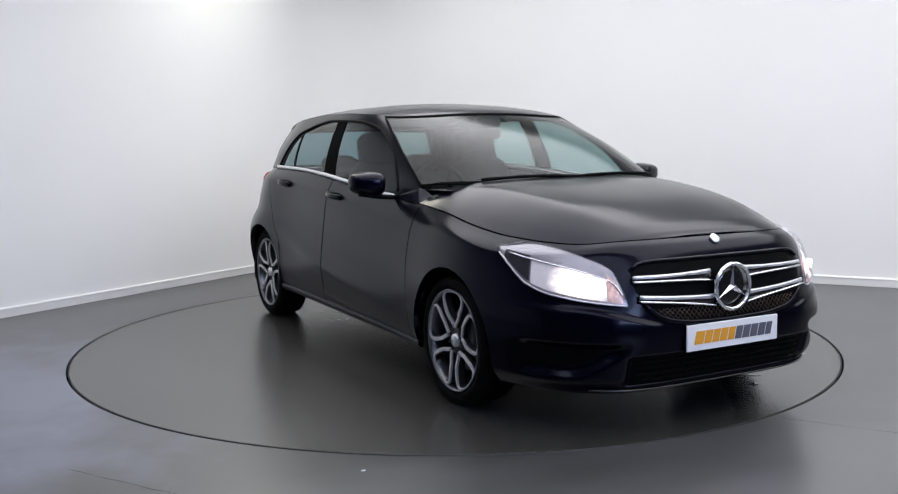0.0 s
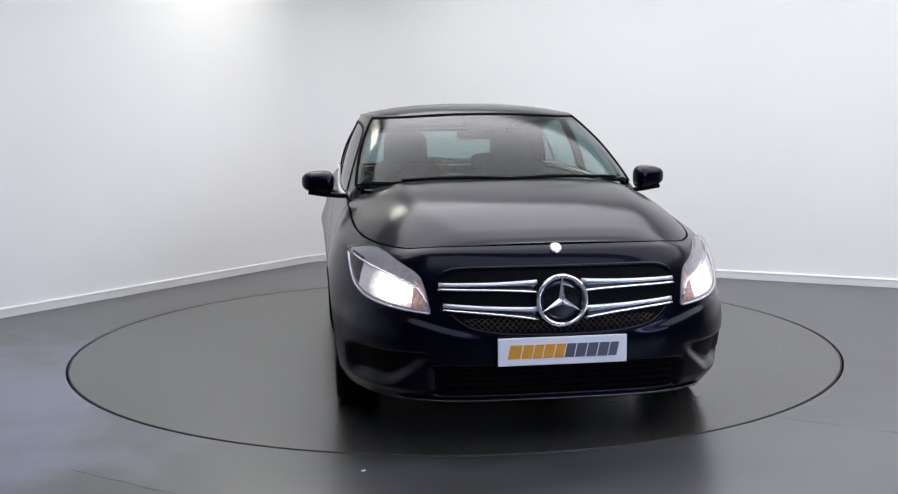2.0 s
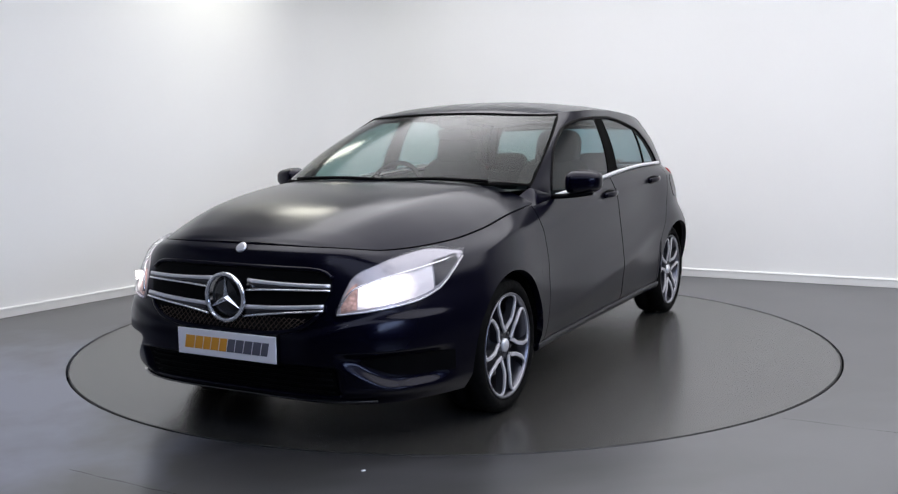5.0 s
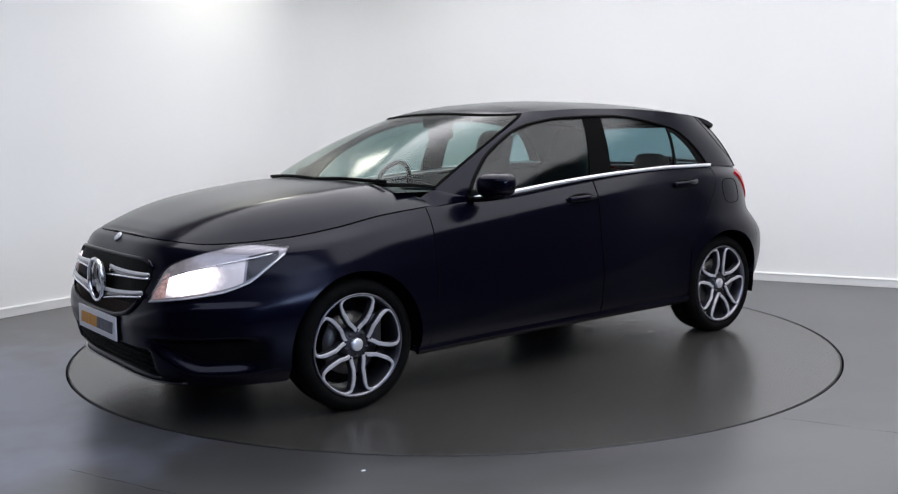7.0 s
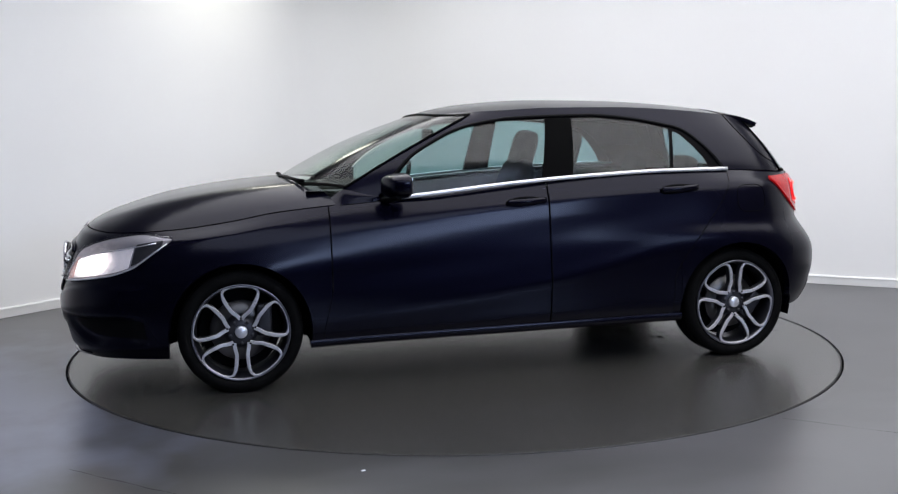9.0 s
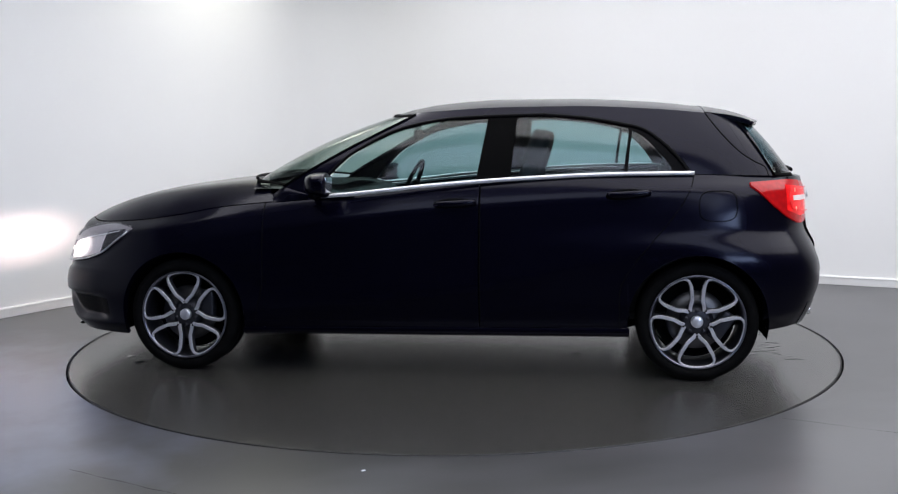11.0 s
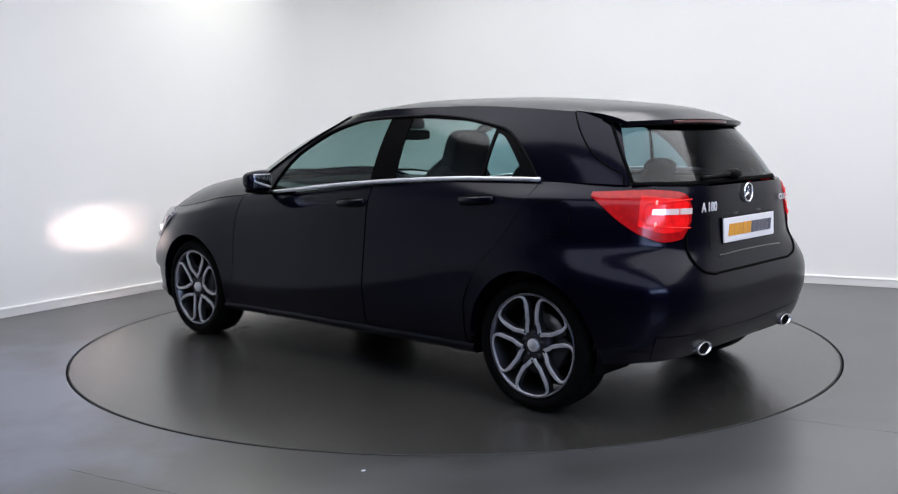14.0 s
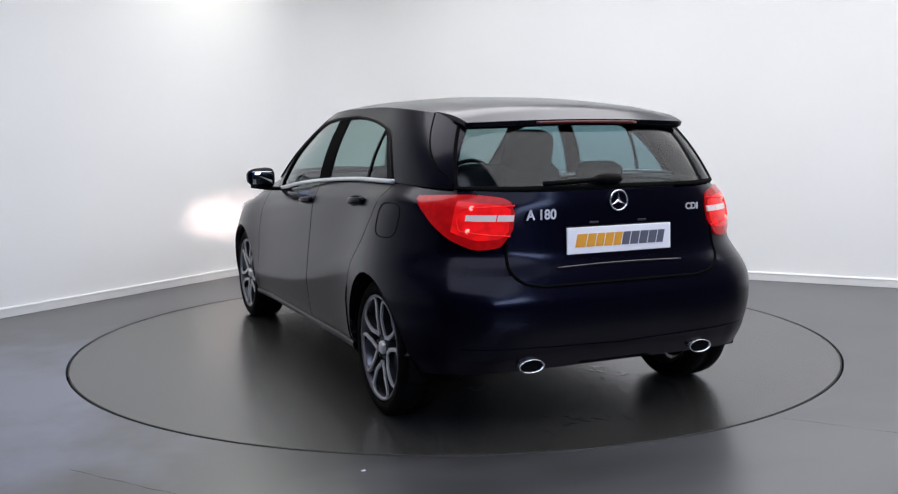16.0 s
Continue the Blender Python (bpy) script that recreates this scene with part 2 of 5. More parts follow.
def box(bm, c, s, bevel=0.0, m=None):
    r = bmesh.ops.create_cube(bm, size=1.0)
    vs = r["verts"]
    bmesh.ops.transform(bm, matrix=Matrix.Translation(c) @ Matrix.Diagonal((*s, 1)), verts=vs)
    if m:
        bmesh.ops.transform(bm, matrix=m, verts=vs)
    if bevel:
        es = list({e for v in vs for e in v.link_edges})
        bmesh.ops.bevel(bm, geom=es, offset=bevel, segments=3, profile=0.5, affect="EDGES")
    return bm


def grid(bm, rows, close_u=False, close_v=False):
    vs = [[bm.verts.new(p) for p in r] for r in rows]
    nr, nc = len(vs), len(vs[0])
    for i in range(nr if close_u else nr - 1):
        for j in range(nc if close_v else nc - 1):
            q = [vs[i][j], vs[(i + 1) % nr][j], vs[(i + 1) % nr][(j + 1) % nc], vs[i][(j + 1) % nc]]
            bm.faces.new(q)
    return vs


def lathe(profile, n=48, axis="Y", bm=None):
    """Profile of (along the axis, radius), turned round the axis."""
    bm = bm or bmesh.new()
    rows = []
    for i in range(n):
        a = 2 * math.pi * i / n
        rows.append([Vector((r * math.cos(a), h, r * math.sin(a))) if axis == "Y" else Vector((r * math.cos(a), r * math.sin(a), h)) for h, r in profile])
    grid(bm, rows, close_u=True)
    bmesh.ops.recalc_face_normals(bm, faces=bm.faces)
    return bm


def sweep(bm, path, section, closed=False, up=None):
    """Carries a small closed section (a, b) along a path; a lies along up x tangent, b along up."""
    rows = []
    n = len(path)
    for i, p in enumerate(path):
        q0 = path[(i - 1) % n] if (closed or i > 0) else path[i]
        q1 = path[(i + 1) % n] if (closed or i < n - 1) else path[i]
        t = (Vector(q1) - Vector(q0)).normalized()
        u = Vector(up) if up else Vector((0, 0, 1))
        s = u.cross(t).normalized()
        u = t.cross(s).normalized()
        rows.append([Vector(p) + s * a + u * b for a, b in section])
    vs = grid(bm, rows, close_u=closed, close_v=True)
    if not closed:
        bm.faces.new(vs[0][::-1])
        bm.faces.new(vs[-1])
    bmesh.ops.recalc_face_normals(bm, faces=bm.faces)
    return bm


def round_section(a, b, n=10):
    return [(a * math.cos(2 * math.pi * i / n), b * math.sin(2 * math.pi * i / n)) for i in range(n)]


def sheet(P, nu, nv, out, depth=0.012, gap=0.0, lift=0.0, side=1):
    """A panel over the unit square of P(s, t), with a folded edge of that depth, its border drawn in by gap. out(p): a vector that points outwards at p."""
    bm = bmesh.new()
    g = [[Vector(P(i / nu, j / nv)) for j in range(nv + 1)] for i in range(nu + 1)]
    if side < 0:
        g = [[Vector((p.x, -p.y, p.z)) for p in r] for r in g]

    def normal(i, j):
        a = g[min(i + 1, nu)][j] - g[max(i - 1, 0)][j]
        b = g[i][min(j + 1, nv)] - g[i][max(j - 1, 0)]
        n = a.cross(b)
        n = n.normalized() if n.length > 1e-12 else Vector(out(g[i][j])).normalized()
        return n if n.dot(Vector(out(g[i][j]))) > 0 else -n

    ns = [[normal(i, j) for j in range(nv + 1)] for i in range(nu + 1)]
    if gap:
        def pull(p, q):
            d = q - p
            return p + d.normalized() * min(gap, d.length * 0.45) if d.length > 1e-9 else p
        h = [[p.copy() for p in r] for r in g]
        for j in range(nv + 1):
            h[0][j], h[nu][j] = pull(g[0][j], g[1][j]), pull(g[nu][j], g[nu - 1][j])
        for i in range(nu + 1):
            a, b = h[i][0].copy(), h[i][nv].copy()
            h[i][0], h[i][nv] = pull(a, g[i][1]), pull(b, g[i][nv - 1])
        g = h
    if lift:
        g = [[g[i][j] + ns[i][j] * lift for j in range(nv + 1)] for i in range(nu + 1)]
    vs = grid(bm, g)
    if depth:
        ring = [(i, 0) for i in range(nu)] + [(nu, j) for j in range(nv)] + [(i, nv) for i in range(nu, 0, -1)] + [(0, j) for j in range(nv, 0, -1)]
        o = [bm.verts.new(g[i][j]) for i, j in ring]
        q = [bm.verts.new(g[i][j] - ns[i][j] * depth) for i, j in ring]
        for k in range(len(ring)):
            l = (k + 1) % len(ring)
            try:
                bm.faces.new((o[k], q[k], q[l], o[l]))
            except ValueError:
                pass
    bm.normal_update()
    mid = [f for f in bm.faces if f.calc_area() > 0][:nu * nv]
    if sum(f.normal.dot(Vector(out(f.calc_center_median()))) * f.calc_area() for f in mid) < 0:
        bmesh.ops.reverse_faces(bm, faces=bm.faces)
    return bm


# ---------------------------------------------------------------- the room
def setting(name, bm, mat, m, label, category, shade=False):
    ob = part(name, bm, mat, None, "", shade)
    ob.matrix_world = m
    return tagged(ob, label, category, "", "structure")


R_HOLE, R_DISC = 2.262, 2.249


def build_room():
    T = 0.2
    # floor: one sheet from the turntable's edge to the walls
    inv = ROOM.inverted()
    bm = bmesh.new()
    rows = []
    for i in range(240):
        a = 2 * math.pi * i / 240
        d = Vector((math.cos(a), math.sin(a), 0))
        o, e = inv @ Vector((0, 0, 0)), inv.to_3x3() @ d
        k = min(((ROOM_X if e.x > 0 else -0.6) - o.x) / e.x if abs(e.x) > 1e-6 else 99, ((0 if e.y > 0 else -ROOM_Y) - o.y) / e.y if abs(e.y) > 1e-6 else 99)
        rows.append([d * lerp(R_HOLE, k, s) for s in (0, 0.1, 0.3, 0.6, 1)])
        rows[-1].insert(0, d * R_HOLE + Vector((0, 0, -0.06)))
    grid(bm, rows, close_u=True)
    bmesh.ops.recalc_face_normals(bm, faces=bm.faces)
    for f in bm.faces:
        if f.normal.z < -0.5:
            f.normal_flip()
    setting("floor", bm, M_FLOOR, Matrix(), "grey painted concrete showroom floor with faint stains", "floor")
    bm = bmesh.new()
    bmesh.ops.create_circle(bm, cap_ends=True, radius=2.6, segments=64)
    setting("turntable_pit", bm, M_SEAM, pose(0, 0, -0.06), "dark pit under the turntable seam", "pit")
    # walls: the bay's two pale walls, and unseen ones added dark for the car's reflections
    # the left wall leans a little out of square; a wide cove joins the two
    r, lean = 0.7, math.atan(0.0722)
    left = lambda y: Vector((0.385 - 0.0722 * y, -y, 0))
    bm = bmesh.new()
    foot = [left(y) for y in (ROOM_Y, 9, 6, 4, 2.4, 1.4)]
    cove = Vector((0.385 + r * (1 / math.cos(lean) - math.tan(lean)), -r, 0))
    for i in range(25):
        a = lerp(math.pi - lean, math.pi / 2, i / 24)
        foot.append(cove + Vector((r * math.cos(a), r * math.sin(a), 0)))
    foot += [Vector((x, 0, 0)) for x in (2.2, 3, 4, 6, 8, ROOM_X)]
    grid(bm, [[p, p + Vector((0, 0, ROOM_Z / 2)), p + Vector((0, 0, ROOM_Z))] for p in foot])
    back = [p + Vector((-T * smooth(-p.y / r), T * smooth(1 + p.y / r), 0)) for p in foot]
    grid(bm, [[p, p + Vector((0, 0, ROOM_Z))] for p in reversed(back)])
    setting("wall_bay", bm, M_WALL, ROOM, "smooth white painted studio wall with a soft corner", "wall", True)
    bm = bmesh.new()
    box(bm, (ROOM_X / 2, -ROOM_Y - T / 2, ROOM_Z / 2), (ROOM_X + 2 * T, T, ROOM_Z))
    setting("wall_rear", bm, M_DARKWALL, ROOM, "unseen rear wall, darkened to keep the car's reflections black", "wall")
    bm = bmesh.new()
    box(bm, (ROOM_X + T / 2, -ROOM_Y / 2, 1.0), (T, ROOM_Y, 2.0))
    box(bm, (ROOM_X + T / 2, -ROOM_Y / 2, (3.0 + ROOM_Z) / 2), (T, ROOM_Y, ROOM_Z - 3.0))
    box(bm, (ROOM_X + T / 2, -3.15, 2.5), (T, 6.3, 1.0))
    box(bm, (ROOM_X + T / 2, -(10.1 + ROOM_Y) / 2, 2.5), (T, ROOM_Y - 10.1, 1.0))
    setting("wall_side", bm, M_DARKWALL, ROOM, "unseen side wall, darkened to keep the car's reflections black", "wall")
    bm = bmesh.new()
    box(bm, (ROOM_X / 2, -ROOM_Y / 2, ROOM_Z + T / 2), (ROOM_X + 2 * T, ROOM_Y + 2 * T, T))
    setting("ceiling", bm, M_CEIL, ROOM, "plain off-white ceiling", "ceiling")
    bm = bmesh.new()
    box(bm, (ROOM_X + 0.6, -8.2, 2.5), (0.02, 5.0, 1.8))
    setting("backdrop", bm, M_DAY, ROOM, "cool daylight outside the high window", "backdrop")
    # skirting board along the bay, with a thin paler cap
    for name, sec, mat, label in (
        ("baseboard", [(0.0, 0.002), (0.016, 0.002), (0.016, 0.060), (0.0, 0.060)], M_SKIRT, "pale grey painted skirting board"),
        ("trim", [(0.0, 0.060), (0.020, 0.060), (0.020, 0.066), (0.013, 0.074), (0.0, 0.074)], M_WALL, "white rounded cap of the skirting board"),
    ):
        bm = bmesh.new()
        sweep(bm, foot, [(-a, b) for a, b in sec])
        setting(name, bm, mat, ROOM, label, "skirting")
    for px, py, sx, sy, _, _ in PANELS:
        ob = thing("ceiling_light", "white flat ceiling light panel, switched on", "ceiling light", "ceiling light panels")
        ob.matrix_world = ROOM @ pose(px, py, ROOM_Z - (0 if sx > 1 else 0.07))
        bm = bmesh.new()
        for sgn in (-1, 1):
            box(bm, (sgn * sx / 2, 0, -0.04), (0.03, sy + 0.03, 0.08), 0.004)
            box(bm, (0, sgn * sy / 2, -0.04), (sx - 0.03, 0.03, 0.08), 0.004)
        part("frame", bm, M_SATIN, ob, "", False)
        bm = box(bmesh.new(), (0, 0, -0.06), (sx - 0.03, sy - 0.03, 0.012), 0.003)
        part("diffuser", bm, M_LAMPON, ob, "glowing white diffuser", False)


def build_turntable():
    ob = thing("turntable", "round grey painted car turntable flush with the floor", "turntable")
    prof = [(-0.055, R_DISC), (-0.004, R_DISC), (0.0, R_DISC - 0.004)] + [(0.0, R_DISC * k) for k in (0.8, 0.6, 0.4, 0.2, 0.02)]
    bm = lathe(prof, 160, "Z")
    bmesh.ops.holes_fill(bm, edges=[e for e in bm.edges if len(e.link_faces) == 1], sides=400)
    bm.normal_update()
    part("deck", bm, M_DISC, ob, "", False)
    bm = lathe([(-0.05, R_DISC + 0.0005), (-0.001, R_DISC + 0.0015), (0.0005, R_DISC - 0.001), (0.0005, R_DISC - 0.006)], 160, "Z")
    part("edge_ring", bm, M_EDGE, ob, "dark steel edge of the turntable")
    rng = random.Random(7)
    for cx, cy, size in ((-1.20, -0.33, 0.07), (-1.05, -0.30, 0.05), (-1.32, -0.40, 0.04), (-0.86, -0.42, 0.05), (-1.12, 0.46, 0.06), (-0.86, 0.50, 0.07),
                         (-0.95, 0.80, 0.05), (-1.80, 0.30, 0.06), (-1.93, 0.38, 0.05), (-1.88, 0.08, 0.05), (-1.95, -0.22, 0.04), (1.72, 0.80, 0.06), (1.55, 0.92, 0.04), (1.22, 0.72, 0.05)):
        for _ in range(5):
            bm = bmesh.new()
            ox, oy, r0 = cx + rng.uniform(-size, size) * 1.6, cy + rng.uniform(-size, size) * 1.6, size * rng.uniform(0.15, 0.5)
            ring = []
            for i in range(18):
                a = 2 * math.pi * i / 18
                r = r0 * (1 + 0.35 * math.sin(2 * a + ox * 90) + 0.18 * math.sin(5 * a + oy * 70))
                ring.append(bm.verts.new((ox + r * math.cos(a), oy + 0.7 * r * math.sin(a), 0.0015 + 0.0001 * rng.random())))
            bm.faces.new(ring)
            part("wet_mark", bm, M_WET, ob, "thin wet drip mark", False)
    return ob


def build_joints():
    for (x0, y0), (x1, y1) in (((1.43, -1.81), (3.30, -2.83)), ((-1.47, -2.37), (-0.60, -2.85))):
        d = Vector((x1 - x0, y1 - y0, 0))
        bm = bmesh.new()
        n = 14
        rows = []
        for i in range(n + 1):
            p = Vector((x0, y0, 0.001)) + d * (i / n) + Vector((0, 0.004 * math.sin(i * 1.9), 0))
            w = 0.0018 * (0.6 + 0.4 * math.sin(i * 2.3))
            rows.append([p + Vector((0, -w, 0)), p + Vector((0, w, 0))])
        grid(bm, rows)
        for f in bm.faces:
            f.normal_update()
            if f.normal.z < 0:
                f.normal_flip()
        setting("trim", bm, M_SEAM, Matrix(), "hairline crack in the painted floor", "crack")


build_joints()
build_room()
TABLE = build_turntable()

# ---------------------------------------------------------------- the car: x ahead, y to its left, z up
NG = 5.0
WHEEL_X, WHEEL_R, WHEEL_Z, ARCH_R = 1.352, 0.304, 0.302, 0.345

z_low = curve([(2.3, 0.175), (1.7, 0.185), (1.0, 0.205), (-1.0, 0.222), (-1.7, 0.26), (-2.05, 0.29)])
z_belt = curve([(2.2, 0.814), (2.08, 0.806), (1.95, 0.790), (1.66, 0.805), (1.39, 0.84), (1.16, 0.88), (0.9, 0.905), (0.457, 0.94), (0.0, 0.985),
                (-0.5, 1.02), (-0.98, 1.038), (-1.35, 1.04), (-1.6, 1.032), (-1.95, 1.015)])
a_front = curve([(0, 2.15), (0.12, 2.21), (0.38, 2.235), (0.64, 2.205), (0.89, 2.155), (0.96, 2.13), (1, 2.095)])
a_rear = curve([(0, 1.94), (0.1, 1.975), (0.3, 2.015), (0.36, 2.015), (0.5, 1.990), (0.66, 1.960), (0.92, 1.947), (1, 1.938)])
w_body = curve([(0, 0.840), (0.12, 0.874), (0.35, 0.886), (0.55, 0.884), (0.75, 0.860), (0.9, 0.825), (0.96, 0.805), (1, 0.785)])
crease = curve([(2.0, 0.72), (1.2, 0.76), (0.6, 0.82), (0.0, 0.88), (-0.9, 0.935), (-1.6, 0.945)])
rising = curve([(1.0, 0.36), (0.3, 0.42), (-0.4, 0.53), (-0.95, 0.66), (-1.3, 0.72)])


def blunt(v, front):
    """How square the corners are in plan: squarer at the bumpers."""
    return lerp(4.8, 4.5, smooth((v - 0.45) / 0.3)) if front else lerp(6.4, 4.5, smooth((v - 0.42) / 0.25))


def body(c, v):
    """The lower body's skin: c from -1 (tail) to 1 (nose) along the side, v from 0 (sill) to 1 (belt)."""
    c = max(-1.0, min(1.0, c))
    x = (a_front(v) if c > 0 else a_rear(v)) * c
    n = blunt(v, c > 0)
    s = (1 - abs(c) ** n) ** (1 / n)
    y = w_body(v) * s
    z = lerp(z_low(x), z_belt(x), v)
    top = smooth((1 - v) / 0.10)
    y += (0.062 * math.exp(-((x - 1.48) / 0.42) ** 2) + 0.064 * math.exp(-((x + 1.50) / 0.42) ** 2)) * lerp(0.35, 1, top) * smooth(s / 0.6)
    # shoulder crease, the dish of the doors and the rising lower line
    mid = math.exp(-((x + 0.1) / 1.15) ** 4)
    y += 0.006 * math.exp(-((z - crease(x)) / 0.035) ** 2) * mid * top
    y -= 0.013 * math.exp(-((z - (crease(x) + rising(x)) / 2) / 0.12) ** 2) * mid
    y += 0.006 * math.exp(-((z - rising(x) + 0.03) / 0.05) ** 2) * mid
    if x > 1.75:
        # ledge under the headlights, and the scoops of the side intakes
        k = y / 0.885
        near = smooth((x - 1.75) / 0.18)
        edge = lerp(0.470, 0.545, smooth((k - 0.35) / 0.45))
        out = 0.011 * smooth((edge + 0.012 - z) / 0.030) * smooth((z - 0.30) / 0.16) * smooth((k - 0.30) / 0.20)
        foot = lerp(0.345, 0.235, smooth((k - 0.56) / 0.24))
        out -= 0.042 * smooth((z - foot) / 0.055) * smooth((0.410 - z) / 0.040) * smooth((k - 0.56) / 0.10) * smooth((0.975 - k) / 0.07)
        out -= 0.030 * smooth((z - 0.205) / 0.020) * smooth((0.350 - z) / 0.020) * smooth((0.60 - k) / 0.06)
        x += out * near * lerp(1.0, 0.55, smooth((k - 0.7) / 0.3))
        y += 0.5 * out * near * smooth((k - 0.6) / 0.3)
    return Vector((x, y, z))


def body_s(y_share, v, front=True):
    """The same skin by its share of the half width, for the nose and the tail."""
    n = blunt(v, front)
    c = (1 - min(1.0, abs(y_share)) ** n) ** (1 / n)
    p = body(c if front else -c, v)
    return Vector((p.x, math.copysign(p.y, y_share), p.z))


def body_c(x, v):
    return x / (a_front(v) if x > 0 else a_rear(v))


def body_v(x, z):
    return (z - z_low(x)) / (z_belt(x) - z_low(x))


z_roof = curve([(0.26, 1.376), (0.18, 1.400), (0.0, 1.43), (-0.35, 1.451), (-0.72, 1.448), (-1.1, 1.429), (-1.5, 1.381), (-1.66, 1.340)])


def roof_z(x, y):
    return z_roof(x) - 0.048 * (abs(y) / 0.6) ** 2.5


def glass_base_z(x):
    return lerp(z_belt(x), 1.0 - 0.03 * smooth((x - 0.9) / -0.3), smooth((x - 0.45) / 0.45))


def house(c, v):
    """The glasshouse's skin between the belt (v 0) and the roof's edge (v 1)."""
    c = max(-1.0, min(1.0, c))
    s = (1 - abs(c) ** NG) ** (1 / NG)
    xb, xr = -0.45 + (1.53 if c > 0 else 1.44) * c, -0.70 + (0.94 if c > 0 else 0.93) * c
    w = 0.032 * smooth((c + 0.3) / 0.9)
    yb, yr = (0.785 + w) * s, (0.630 + w) * s
    zb, zr = glass_base_z(xb), roof_z(xr, yr)
    b = math.sin(math.pi * v)
    x, y, z = lerp(xb, xr, v), lerp(yb, yr, v), lerp(zb, zr, v)
    return Vector((x + (0.034 if c > 0 else -0.008) * b * abs(c) ** 6, y + 0.022 * b * s, z + (0.022 if c > 0 else 0.010) * b * abs(c) ** 6))


def house_c(x, v):
    xc = lerp(-0.45, -0.70, v)
    return (x - xc) / (lerp(1.53, 0.94, v) if x > xc else lerp(1.44, 0.93, v))


def house_s(share, v, front=True):
    c = (1 - min(1.0, abs(share)) ** NG) ** (1 / NG)
    p = house(c if front else -c, v)
    return Vector((p.x, math.copysign(p.y, share), p.z))


def bonnet_z(x, share):
    zc = bonnet_mid(x)
    zs = z_belt(x)
    k = abs(share)
    return zs + (zc - zs) * (1 - k ** 4.8) + 0.007 * math.exp(-((k - 0.70) / 0.10) ** 2) * smooth((2.08 - x) / 0.3)


bonnet_mid = curve([(2.2, 0.812), (2.095, 0.812), (2.06, 0.830), (1.98, 0.864), (1.674, 0.952), (1.36, 1.000), (1.167, 1.018), (1.0, 1.026), (0.5, 1.03)])


def outward(p):
    return (p.x * 0.35, p.y, (p.z - 0.55) * 0.7)


def arch_z(x, cx):
    d = ARCH_R ** 2 - (x - cx) ** 2
    return WHEEL_Z + math.sqrt(max(0.0, d))


dlo_front = curve([(0, 0.715), (0.25, 0.765), (0.5, 0.795), (0.7, 0.79), (0.8, 0.765), (0.86, 0.71), (0.9, 0.60)])
dlo_rear = curve([(0, -0.612), (0.2, -0.586), (0.38, -0.55), (0.55, -0.50), (0.70, -0.425), (0.78, -0.29), (0.86, -0.082), (0.9, 0.10)])
DLO_TOP = 0.90


